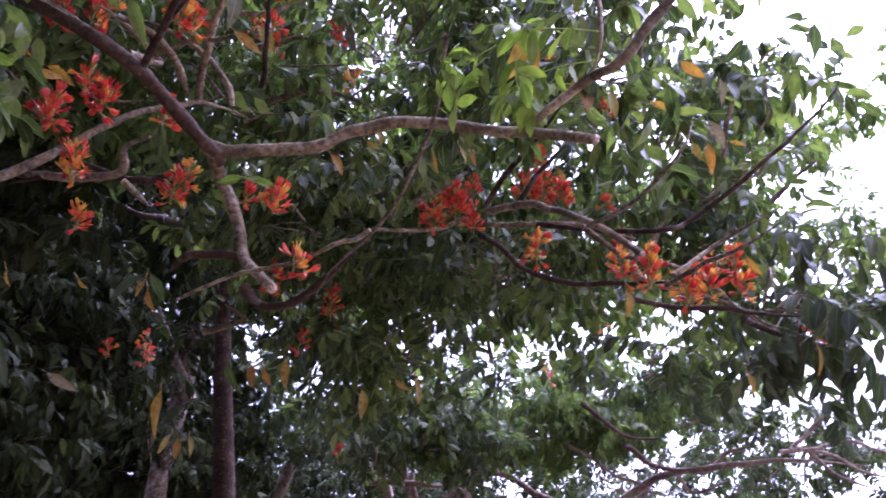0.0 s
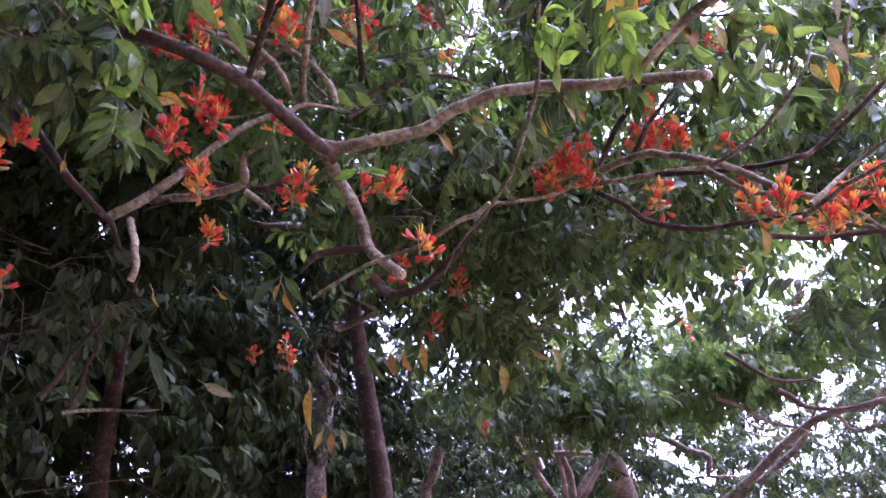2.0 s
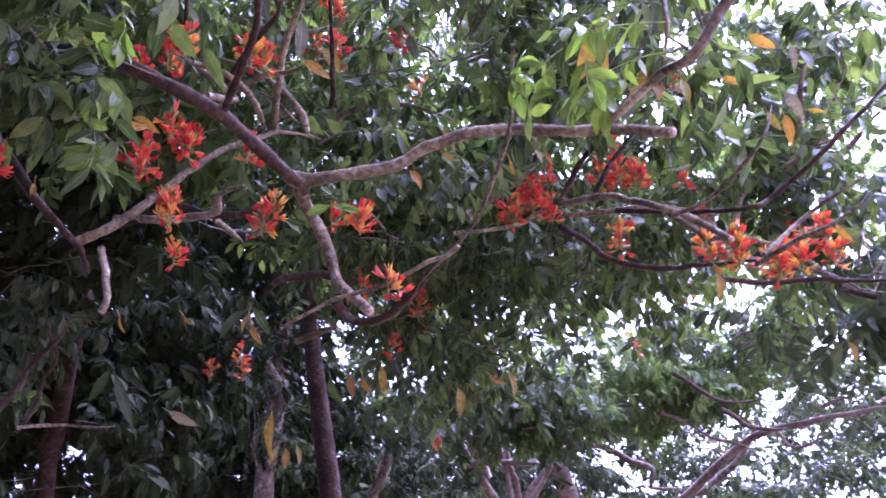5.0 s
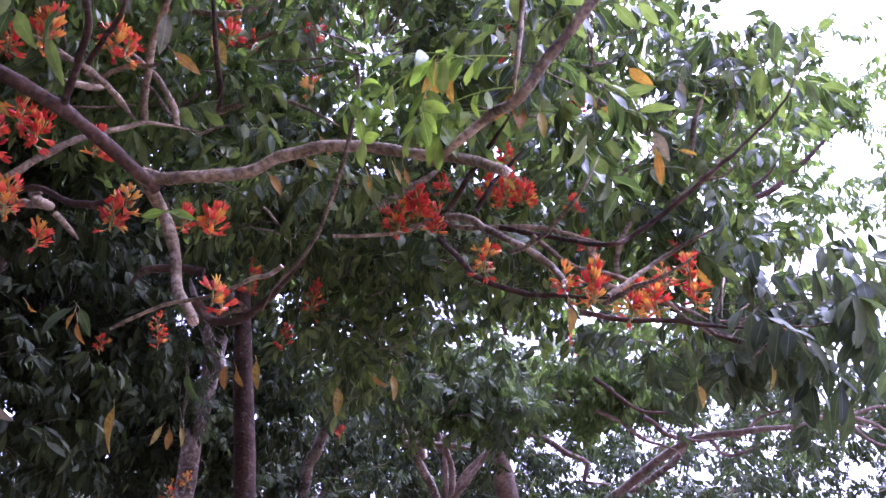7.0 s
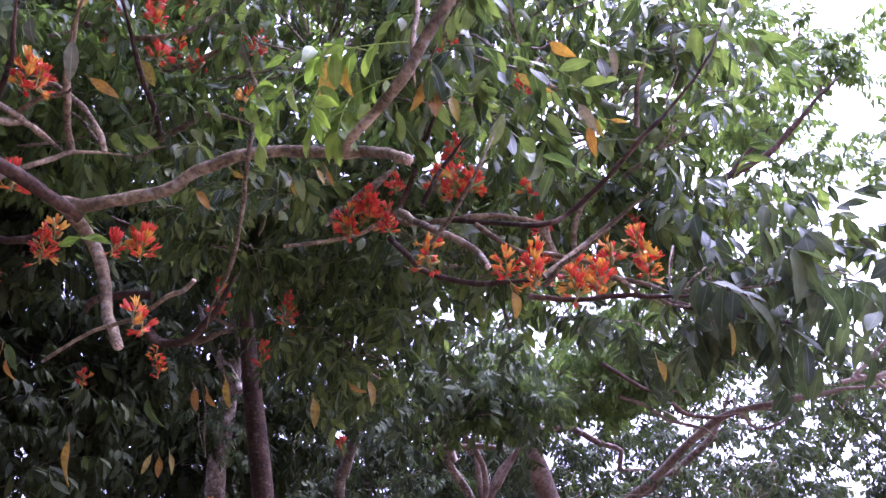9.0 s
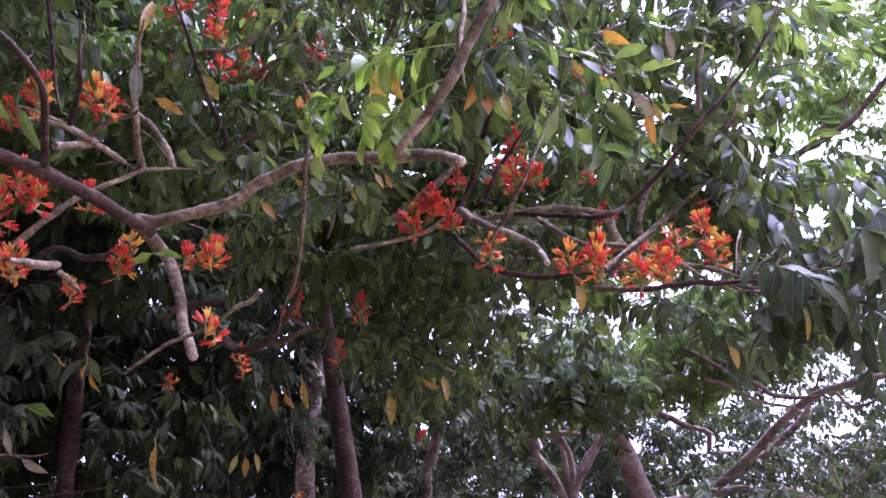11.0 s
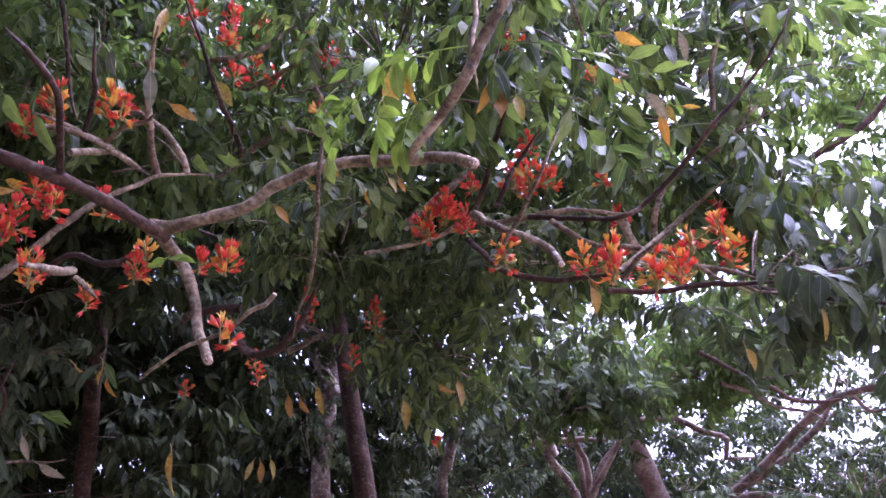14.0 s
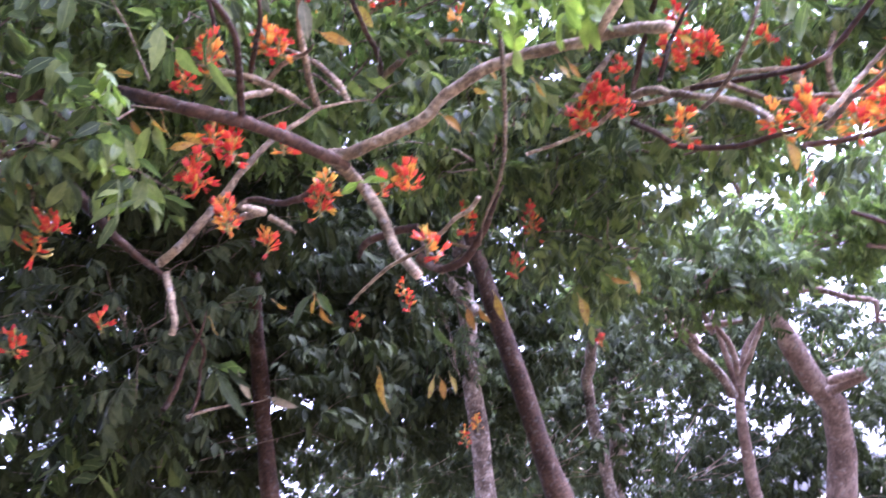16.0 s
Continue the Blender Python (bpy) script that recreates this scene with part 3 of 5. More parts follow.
branch(near_tree, [(-0.601, 1.846, 2.836), (-0.552, 1.852, 2.823), (-0.466, 1.851, 2.825), (-0.322, 1.847, 2.833), (-0.236, 1.830, 2.866), (-0.121, 1.820, 2.886), (-0.006, 1.820, 2.887), (0.108, 1.801, 2.851), (0.240, 1.745, 2.802), (0.337, 1.605, 2.690)], 0.0172, 0.0126, name="bough", sides=14, cut=True)
branch(near_tree, [(-0.953, 1.579, 2.540), (-0.919, 1.546, 2.464), (-0.898, 1.529, 2.398), (-0.905, 1.524, 2.362)], 0.0088, 0.0076, cut=True)
branch(near_tree, [(-0.630, 1.890, 2.429), (-0.553, 1.865, 2.455), (-0.468, 1.833, 2.473), (-0.370, 1.799, 2.474), (-0.307, 1.763, 2.478), (-0.231, 1.713, 2.489), (-0.193, 1.701, 2.491), (-0.161, 1.683, 2.505)], 0.0040, 0.0056, cut=True)
branch(near_tree, [(-0.688, 1.584, 2.882), (-0.612, 1.478, 2.914), (-0.546, 1.375, 2.943), (-0.505, 1.257, 2.939), (-0.453, 1.108, 2.902)], 0.0092, 0.0066, BARK_DARK_SHADED)
branch(near_tree, [(-0.733, 1.709, 3.059), (-0.659, 1.633, 3.085), (-0.581, 1.543, 3.075), (-0.523, 1.462, 3.049), (-0.483, 1.396, 3.125)], 0.0075, 0.0053, BARK_DARK_SHADED)
branch(near_tree, [(-0.694, 1.999, 3.089), (-0.647, 1.874, 3.177), (-0.578, 1.757, 3.267), (-0.479, 1.636, 3.308)], 0.0117, 0.0075)
branch(near_tree, [(-0.789, 1.616, 3.058), (-0.721, 1.674, 3.054), (-0.688, 1.767, 3.046), (-0.718, 1.991, 3.092)], 0.0073, 0.0100)
branch(near_tree, [(-0.913, 2.907, 3.692), (-0.631, 2.383, 3.393), (-0.538, 2.069, 3.369), (-0.506, 1.897, 3.444), (-0.492, 1.768, 3.524)], 0.0102, 0.0080, BARK_DARK_SHADED)
branch(near_tree, [(-0.804, 2.747, 3.579), (-0.661, 2.624, 3.544), (-0.485, 2.439, 3.453), (-0.336, 2.251, 3.302), (-0.244, 2.213, 3.236), (-0.170, 2.210, 3.188)], 0.0135, 0.0070)
branch(near_tree, [(-0.807, 1.753, 3.057), (-0.776, 1.882, 3.134), (-0.839, 1.739, 3.154), (-0.901, 1.709, 3.183)], 0.0108, 0.0063)
branch(near_tree, [(-0.787, 1.857, 3.132), (-0.680, 1.800, 3.133), (-0.578, 1.758, 3.106), (-0.529, 1.712, 3.085)], 0.0077, 0.0057)
branch(near_tree, [(-1.645, 1.484, 3.047), (-1.517, 1.503, 3.027), (-1.418, 1.513, 3.010), (-1.311, 1.530, 3.005), (-1.193, 1.600, 3.036), (-1.117, 1.692, 3.116)], 0.0120, 0.0094)
branch(near_tree, [(-1.522, 1.380, 3.080), (-1.437, 1.448, 3.036), (-1.390, 1.500, 3.002)], 0.0086, 0.0073)
branch(near_tree, [(-1.174, 1.158, 3.217), (-1.212, 1.263, 3.113), (-1.266, 1.354, 3.028), (-1.360, 1.477, 2.973)], 0.0117, 0.0115, BARK_DARK_SHADED)
branch(near_tree, [(-1.207, 2.104, 2.915), (-1.025, 2.007, 2.841), (-0.860, 1.878, 2.763), (-0.733, 1.690, 2.668), (-0.650, 1.478, 2.584), (-0.549, 1.349, 2.522)], 0.0122, 0.0089)
branch(near_tree, [(-0.765, 1.777, 2.688), (-0.732, 1.779, 2.656), (-0.694, 1.774, 2.618)], 0.0086, 0.0070)
branch(near_tree, [(-0.723, 1.955, 2.808), (-0.804, 1.987, 2.819), (-0.884, 2.013, 2.844), (-1.013, 2.060, 2.912), (-1.123, 2.056, 2.871), (-1.241, 2.130, 2.896)], 0.0109, 0.0070, BARK_DARK_SHADED)
branch(near_tree, [(-1.701, 2.407, 2.442), (-1.687, 2.439, 2.485), (-1.622, 2.466, 2.624), (-1.519, 2.427, 2.692), (-1.504, 2.443, 2.760)], 0.0105, 0.0062, BARK_DARK_SHADED)
branch(near_tree, [(-1.675, 2.501, 2.402), (-1.643, 2.530, 2.486), (-1.629, 2.540, 2.585), (-1.563, 2.488, 2.633), (-1.589, 2.470, 2.724), (-1.613, 2.443, 2.828)], 0.0075, 0.0045, BARK_DARK_SHADED)
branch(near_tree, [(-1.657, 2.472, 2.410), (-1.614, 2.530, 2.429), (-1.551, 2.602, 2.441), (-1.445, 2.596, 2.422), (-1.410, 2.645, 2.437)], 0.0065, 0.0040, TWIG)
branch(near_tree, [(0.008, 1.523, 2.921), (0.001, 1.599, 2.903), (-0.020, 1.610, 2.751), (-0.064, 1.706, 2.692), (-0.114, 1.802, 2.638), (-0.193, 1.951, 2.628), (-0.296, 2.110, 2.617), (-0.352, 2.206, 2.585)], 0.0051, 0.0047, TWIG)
branch(near_tree, [(-0.577, 2.275, 2.642), (-0.528, 2.301, 2.591), (-0.443, 2.282, 2.583), (-0.358, 2.233, 2.614), (-0.288, 2.159, 2.649), (-0.201, 2.038, 2.666)], 0.0147, 0.0060, BARK_DARK_SHADED)
branch(near_tree, [(-0.583, 2.330, 2.755), (-0.668, 2.324, 2.767), (-0.769, 2.327, 2.759), (-0.836, 2.392, 2.743)], 0.0136, 0.0104, BARK_DARK_SHADED)
branch(near_tree, [(0.520, 1.328, 2.932), (0.460, 1.340, 2.851), (0.397, 1.376, 2.779), (0.351, 1.400, 2.733), (0.306, 1.503, 2.771), (0.218, 1.559, 2.722), (0.159, 1.678, 2.747)], 0.0117, 0.0105)
branch(near_tree, [(0.382, 1.566, 3.171), (0.379, 1.604, 3.097), (0.367, 1.569, 2.961), (0.357, 1.638, 2.893)], 0.0069, 0.0053)
branch(near_tree, [(-0.233, 2.514, 2.955), (-0.164, 2.546, 2.967), (-0.081, 2.605, 3.000), (-0.004, 2.661, 3.038), (0.091, 2.663, 3.082), (0.172, 2.643, 3.041), (0.317, 2.578, 3.007), (0.467, 2.561, 2.993), (0.641, 2.564, 2.943)], 0.0056, 0.0125)
branch(near_tree, [(0.317, 2.578, 3.007), (0.492, 2.392, 2.883), (0.611, 2.117, 2.737), (0.674, 2.120, 2.762), (0.772, 2.080, 2.817), (0.870, 2.000, 2.883), (0.986, 1.984, 2.981), (1.077, 1.931, 3.069), (1.145, 1.957, 3.211)], 0.0089, 0.0050, BARK_DARK_SHADED)
branch(near_tree, [(0.147, 2.517, 3.022), (0.228, 2.157, 2.843), (0.290, 1.979, 2.723), (0.377, 1.907, 2.643), (0.441, 1.897, 2.592), (0.471, 1.829, 2.518)], 0.0132, 0.0080, cut=True)
branch(near_tree, [(0.347, 1.826, 2.593), (0.391, 1.653, 2.538), (0.445, 1.554, 2.550), (0.496, 1.499, 2.598), (0.531, 1.519, 2.678)], 0.0054, 0.0036, TWIG)
branch(near_tree, [(0.144, 2.587, 3.077), (0.196, 2.547, 3.157), (0.252, 2.400, 3.158), (0.294, 2.266, 3.145), (0.366, 2.116, 3.175)], 0.0097, 0.0068, BARK_DARK_SHADED)
branch(near_tree, [(-0.198, 2.881, 3.204), (-0.102, 2.876, 3.265), (-0.005, 2.871, 3.327), (0.092, 2.863, 3.394)], 0.0172, 0.0151)
branch(near_tree, [(0.122, 2.513, 2.935), (0.188, 2.423, 2.837), (0.246, 2.415, 2.764), (0.372, 2.398, 2.708), (0.487, 2.295, 2.655), (0.613, 2.160, 2.598)], 0.0093, 0.0077, BARK_DARK_SHADED)
branch(near_tree, [(0.417, 2.285, 2.842), (0.525, 2.279, 2.744), (0.629, 2.245, 2.700), (0.743, 2.264, 2.664), (0.841, 2.301, 2.591), (0.914, 2.324, 2.545)], 0.0085, 0.0065)
branch(near_tree, [(0.547, 2.293, 2.606), (0.678, 2.304, 2.584), (0.792, 2.304, 2.584), (0.906, 2.312, 2.570), (1.036, 2.316, 2.562)], 0.0081, 0.0065, BARK_DARK_SHADED)
branch(near_tree, [(0.595, 2.099, 2.562), (0.640, 1.894, 2.528), (0.681, 1.769, 2.503), (0.773, 1.713, 2.548)], 0.0075, 0.0038, TWIG)
branch(near_tree, [(0.935, 2.489, 2.620), (1.072, 2.534, 2.584), (1.197, 2.569, 2.565), (1.351, 2.615, 2.536)], 0.0098, 0.0081, BARK_DARK_SHADED)
branch(near_tree, [(0.651, 2.478, 2.760), (0.746, 2.511, 2.732), (0.870, 2.500, 2.690), (0.955, 2.484, 2.641)], 0.0085, 0.0081)
branch(near_tree, [(0.919, 2.704, 3.149), (1.024, 2.738, 3.254), (1.123, 2.769, 3.361), (1.197, 2.792, 3.475)], 0.0076, 0.0060)
branch(near_tree, [(0.944, 2.467, 3.199), (0.961, 2.422, 3.312), (1.004, 2.408, 3.420)], 0.0088, 0.0071)
branch(near_tree, [(-1.020, 2.486, 3.973), (-0.898, 2.532, 3.927), (-0.702, 2.574, 3.930), (-0.571, 2.655, 4.067), (-0.445, 2.651, 4.140)], 0.0133, 0.0091)
branch(near_tree, [(-0.854, 2.769, 3.914), (-0.708, 2.784, 3.955), (-0.584, 2.790, 4.003), (-0.496, 2.819, 3.979)], 0.0141, 0.0094)
branch(near_tree, [(-0.972, 1.835, 3.705), (-0.947, 1.841, 3.573), (-0.922, 1.832, 3.476), (-0.932, 1.870, 3.382), (-0.898, 1.875, 3.258)], 0.0070, 0.0066, BARK_DARK_SHADED)
branch(near_tree, [(-0.602, 2.014, 3.083), (-0.609, 1.992, 3.130), (-0.657, 2.003, 3.211), (-0.727, 2.009, 3.291), (-0.815, 2.016, 3.358), (-0.923, 2.024, 3.415)], 0.0100, 0.0072)
branch(near_tree, [(-0.634, 2.042, 3.129), (-0.705, 2.042, 3.224), (-0.776, 2.057, 3.284)], 0.0051, 0.0035, TWIG)
branch(near_tree, [(0.240, 2.451, 3.006), (0.271, 2.438, 3.053), (0.306, 2.424, 3.104), (0.346, 2.414, 3.147), (0.410, 2.398, 3.216)], 0.0090, 0.0054, BARK_DARK_SHADED)
branch(near_tree, [(0.664, 2.514, 3.465), (0.699, 2.533, 3.438), (0.749, 2.550, 3.425), (0.814, 2.564, 3.424)], 0.0076, 0.0057)
branch(near_tree, [(0.668, 2.628, 2.807), (0.634, 2.598, 2.860), (0.623, 2.578, 2.903), (0.629, 2.558, 2.953)], 0.0143, 0.0108)
branch(near_tree, [(0.712, 2.669, 2.864), (0.707, 2.646, 2.916), (0.724, 2.625, 2.974), (0.763, 2.655, 3.053), (0.818, 2.700, 3.106)], 0.0109, 0.0076)
branch(near_tree, [(0.593, 2.018, 2.552), (0.763, 2.086, 2.692), (0.882, 1.978, 2.728)], 0.0075, 0.0045)
branch(near_tree, [(0.899, 2.633, 3.113), (0.981, 2.600, 3.157), (1.050, 2.564, 3.204), (1.077, 2.526, 3.263)], 0.0062, 0.0040)
branch(near_tree, [(1.012, 2.586, 3.175), (1.086, 2.565, 3.192), (1.125, 2.528, 3.244)], 0.0045, 0.0030, TWIG)
branch(near_tree, [(0.607, 2.566, 2.934), (0.626, 2.590, 2.878), (0.644, 2.621, 2.805)], 0.0120, 0.0095)
mid_tree = thing("tree", "dark slender tree trunk under a dense leafy crown", "tree")
branch(mid_tree, [(-1.10, 5.95, -0.1), (-1.28, 5.85, 1.4), (-1.37, 5.80, 2.2), (-1.46, 5.75, 3.0), (-1.515, 5.74, 3.5), (-1.56, 5.72, 4.0), (-1.545, 5.60, 4.5), (-1.44, 5.30, 5.0)], 0.105, 0.05, BARK_DARK_SHADED, name="trunk", sides=14)
branch(mid_tree, [(-1.555, 5.700, 4.034), (-1.090, 4.915, 4.068), (-0.730, 4.365, 4.047), (-0.432, 3.934, 4.012), (-0.192, 3.866, 4.145)], 0.0355, 0.0150, BARK_DARK_SHADED)
branch(mid_tree, [(-1.550, 5.660, 4.258), (-1.657, 4.922, 4.276), (-1.844, 4.627, 4.194), (-2.190, 4.548, 4.348)], 0.0352, 0.0173, BARK_DARK_SHADED)
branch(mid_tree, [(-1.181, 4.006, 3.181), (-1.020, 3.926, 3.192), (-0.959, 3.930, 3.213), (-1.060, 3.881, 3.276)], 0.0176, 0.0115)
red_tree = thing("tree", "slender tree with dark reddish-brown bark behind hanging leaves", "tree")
branch(red_tree, [(-2.740, 4.500, -0.100), (-2.720, 4.500, 1.400), (-2.700, 4.460, 2.300), (-2.699, 4.463, 2.870), (-2.572, 4.315, 3.200), (-2.458, 4.174, 3.511), (-2.418, 4.122, 3.840), (-2.413, 4.054, 4.184), (-2.306, 3.993, 4.560)], 0.0684, 0.0414, BARK_DARK_SHADED, name="trunk", sides=14)
branch(red_tree, [(-2.443, 4.147, 3.569), (-2.565, 4.014, 3.760), (-2.660, 3.857, 4.006), (-2.863, 3.699, 4.207)], 0.0261, 0.0130, BARK_DARK_SHADED)
pale_tree = thing("tree", "pale grey tree trunk behind darker stems", "tree")
branch(pale_tree, [(-2.610, 7.200, -0.100), (-2.476, 7.200, 1.400), (-2.368, 7.200, 2.600), (-2.314, 7.150, 3.200), (-2.270, 7.200, 3.700), (-2.225, 7.200, 4.200), (-2.162, 7.200, 4.900), (-2.099, 7.100, 5.600), (-2.019, 6.900, 6.500)], 0.105, 0.06, BARK_PALE, name="trunk", sides=16)
branch(pale_tree, [(-2.144, 7.148, 3.793), (-2.288, 7.086, 4.087), (-2.402, 7.045, 4.340), (-2.465, 6.941, 4.572)], 0.0640, 0.0352, BARK_PALE)
branch(pale_tree, [(-1.945, 6.851, 4.515), (-1.856, 6.826, 4.767), (-1.743, 6.821, 4.976)], 0.0396, 0.0251, BARK_PALE)
branch(mid_tree, [(-1.057, 4.203, 5.025), (-0.981, 4.148, 5.132), (-0.912, 4.078, 5.271), (-0.894, 4.043, 5.560)], 0.0380, 0.0317, BARK_PALE)
branch(mid_tree, [(-1.235, 3.803, 5.150), (-1.170, 3.862, 5.034), (-1.121, 3.936, 4.889)], 0.0293, 0.0228, BARK_PALE)
far_tree = thing("tree", "stout grey-brown tree forking low, seen through foliage", "tree")
branch(far_tree, [(0.260, 11.823, -0.100), (0.261, 11.709, 1.515), (0.471, 11.554, 2.134), (0.540, 11.384, 2.648), (0.409, 11.223, 2.939), (0.308, 10.894, 3.406), (0.258, 10.641, 3.724), (0.266, 10.447, 4.240), (0.343, 10.236, 4.872)], 0.2148, 0.0921, BARK_FAR, name="trunk", sides=14)
branch(far_tree, [(0.536, 10.864, 2.781), (1.009, 10.589, 2.889), (1.466, 10.160, 3.090), (2.067, 9.336, 3.512), (2.381, 8.929, 3.588), (2.797, 8.585, 3.568), (3.360, 8.464, 3.618), (4.111, 8.439, 3.541)], 0.0665, 0.0149, BARK_FAR)
branch(far_tree, [(3.107, 7.978, 3.564), (3.420, 7.966, 3.588), (3.733, 7.930, 3.657), (4.098, 7.978, 3.564), (4.463, 7.954, 3.611)], 0.0209, 0.0104, BARK_FAR)
branch(far_tree, [(3.263, 7.961, 3.597), (3.576, 7.990, 3.541), (3.889, 8.061, 3.402), (4.254, 8.096, 3.332)], 0.0182, 0.0104, BARK_FAR)
branch(far_tree, [(3.368, 7.971, 3.578), (3.628, 8.072, 3.379), (4.045, 8.143, 3.239)], 0.0182, 0.0104, BARK_FAR)
branch(far_tree, [(3.211, 7.966, 3.588), (3.472, 7.848, 3.820), (3.733, 7.717, 4.075), (3.889, 7.599, 4.308)], 0.0209, 0.0104, BARK_FAR)
branch(far_tree, [(2.557, 9.055, 3.653), (2.733, 9.068, 3.627), (2.968, 8.975, 3.810), (3.261, 8.948, 3.862)], 0.0235, 0.0176, BARK_FAR)
branch(far_tree, [(1.208, 8.762, 4.228), (1.619, 8.757, 4.238), (2.147, 8.868, 4.019), (2.557, 8.842, 4.071), (2.968, 8.735, 4.280)], 0.0205, 0.0117, BARK_FAR)
branch(far_tree, [(0.336, 5.699, 3.631), (0.278, 5.557, 3.909), (0.258, 5.451, 4.118), (0.336, 5.362, 4.293)], 0.0156, 0.0117, BARK_PALE)
branch(far_tree, [(0.680, 8.975, 3.810), (0.974, 8.983, 3.794), (1.325, 8.948, 3.862), (1.560, 8.815, 4.124)], 0.0235, 0.0176, BARK_FAR)
branch(far_tree, [(1.072, 10.487, 2.902), (1.673, 10.280, 3.174), (2.129, 10.043, 3.444), (2.337, 9.885, 3.661), (2.468, 9.675, 3.964)], 0.0511, 0.0300, BARK_FAR)
branch(far_tree, [(0.559, 10.610, 2.869), (1.009, 10.589, 2.889), (1.576, 10.591, 2.915), (2.018, 10.681, 2.666), (2.485, 10.700, 2.601), (3.095, 10.676, 2.708)], 0.0521, 0.0371, BARK_FAR)
branch(far_tree, [(2.381, 8.929, 3.588), (2.537, 9.034, 3.420), (2.676, 8.958, 3.411), (2.908, 8.963, 3.516)], 0.0219, 0.0108, BARK_FAR)
branch(far_tree, [(1.180, 8.186, 3.678), (1.418, 8.278, 3.583), (1.647, 8.389, 3.440), (1.939, 8.485, 3.364), (2.113, 8.591, 3.202)], 0.0209, 0.0104, BARK_FAR)
branch(far_tree, [(0.299, 9.946, 3.780), (0.679, 9.814, 3.763), (1.010, 9.858, 3.567), (1.229, 9.843, 3.453), (1.194, 9.912, 3.273), (1.492, 9.984, 3.257)], 0.0447, 0.0245, BARK_FAR)
far_tree_b = thing("tree", "slim pale tree trunk among leaves farther off", "tree")
branch(far_tree_b, [(-2.221, 11.151, -0.100), (-2.221, 11.151, 2.001), (-2.054, 11.016, 2.522), (-1.920, 10.866, 3.049), (-1.775, 10.669, 3.712), (-1.536, 10.514, 4.357)], 0.1408, 0.0845, BARK_PALE, name="trunk")
far_tree_c = thing("tree", "slim forked brown tree trunk among leaves farther off", "tree")
branch(far_tree_c, [(-0.531, 10.546, -0.100), (-0.522, 10.436, 1.694), (-0.459, 10.210, 2.351), (-0.378, 10.038, 2.883), (-0.352, 9.911, 3.244), (-0.372, 9.716, 3.735)], 0.0867, 0.0495, BARK_FAR, name="trunk")
branch(far_tree_c, [(-0.362, 10.046, 2.880), (-0.149, 9.957, 3.325), (0.127, 9.944, 3.635)], 0.0495, 0.0310, BARK_FAR)
branch(far_tree_c, [(-0.401, 9.853, 2.858), (-0.479, 9.592, 3.170), (-0.672, 9.306, 3.486), (-0.844, 8.991, 3.877)], 0.0495, 0.0360, BARK_PALE)
branch(far_tree_c, [(-0.761, 8.949, 3.498), (-0.328, 9.041, 3.502), (0.013, 9.124, 3.481)], 0.0352, 0.0293, BARK_FAR)
far_tree_d = thing("tree", "leaning pale tree trunk in dense undergrowth", "tree")
branch(far_tree_d, [(-1.900, 9.481, -0.100), (-1.842, 9.374, 3.026), (-1.695, 9.161, 3.444), (-1.490, 8.975, 3.810), (-1.138, 8.855, 4.045), (-0.845, 8.682, 4.385), (-0.551, 8.442, 4.855)], 0.0821, 0.0469, BARK_PALE, name="trunk")
branch(far_tree_d, [(-0.564, 9.392, 3.432), (-0.683, 9.229, 3.752), (-0.743, 9.147, 3.913), (-0.863, 8.902, 4.393)], 0.0480, 0.0300, BARK_FAR)
branch(far_tree_d, [(-0.384, 9.365, 3.485), (-0.432, 9.174, 3.859), (-0.474, 9.011, 4.180)], 0.0360, 0.0240, BARK_PALE)
branch(far_tree, [(1.474, 5.709, 4.444), (1.688, 5.732, 4.501), (1.879, 5.750, 4.557), (2.048, 5.751, 4.640), (2.275, 5.758, 4.739), (2.482, 5.735, 4.900), (2.661, 5.700, 5.073), (2.897, 5.671, 5.264)], 0.0274, 0.0195, BARK_DARK_SHADED)
branch(far_tree, [(1.854, 5.748, 4.548), (2.008, 5.746, 4.632), (2.149, 5.720, 4.766), (2.260, 5.709, 4.847), (2.363, 5.674, 4.984)], 0.0195, 0.0117, BARK_DARK_SHADED)
branch(far_tree, [(0.907, 5.527, 3.279), (0.976, 5.560, 3.235), (1.080, 5.611, 3.169), (1.211, 5.669, 3.100), (1.364, 5.705, 3.092), (1.498, 5.727, 3.110)], 0.0150, 0.0080, BARK_DARK_SHADED)
branch(far_tree, [(1.309, 6.210, 3.179), (1.400, 6.249, 3.134), (1.490, 6.299, 3.063), (1.692, 6.355, 3.034), (1.860, 6.386, 3.048)], 0.0180, 0.0120, BARK_DARK_SHADED)
branch(far_tree_c, [(-0.324, 9.790, 2.783), (-0.267, 9.703, 3.018), (-0.100, 9.549, 3.206), (0.098, 9.481, 3.466), (0.215, 9.287, 3.723)], 0.0368, 0.0240, BARK_FAR)
branch(far_tree_c, [(-0.298, 9.724, 2.952), (-0.257, 9.589, 3.292), (-0.329, 9.345, 3.567), (-0.305, 9.231, 3.849)], 0.0368, 0.0242, BARK_FAR)

# flower clusters
flower_cluster(near_tree, (-0.338, 1.760, 2.455), 0.030, 3, 0.55, (0, 0, 0.3))
flower_cluster(near_tree, (-0.312, 1.757, 2.436), 0.026, 3, 0.05, (0, 0, 0.3))
flower_cluster(near_tree, (-0.699, 1.932, 2.742), 0.055, 9, 0.12, (0, 0, 0.3))
flower_cluster(near_tree, (-0.669, 1.933, 2.785), 0.045, 6, 0.5, (0, 0, 0.3))
flower_cluster(near_tree, (-0.442, 1.970, 2.735), 0.055, 12, 0.1, (0, 0, 0.3))
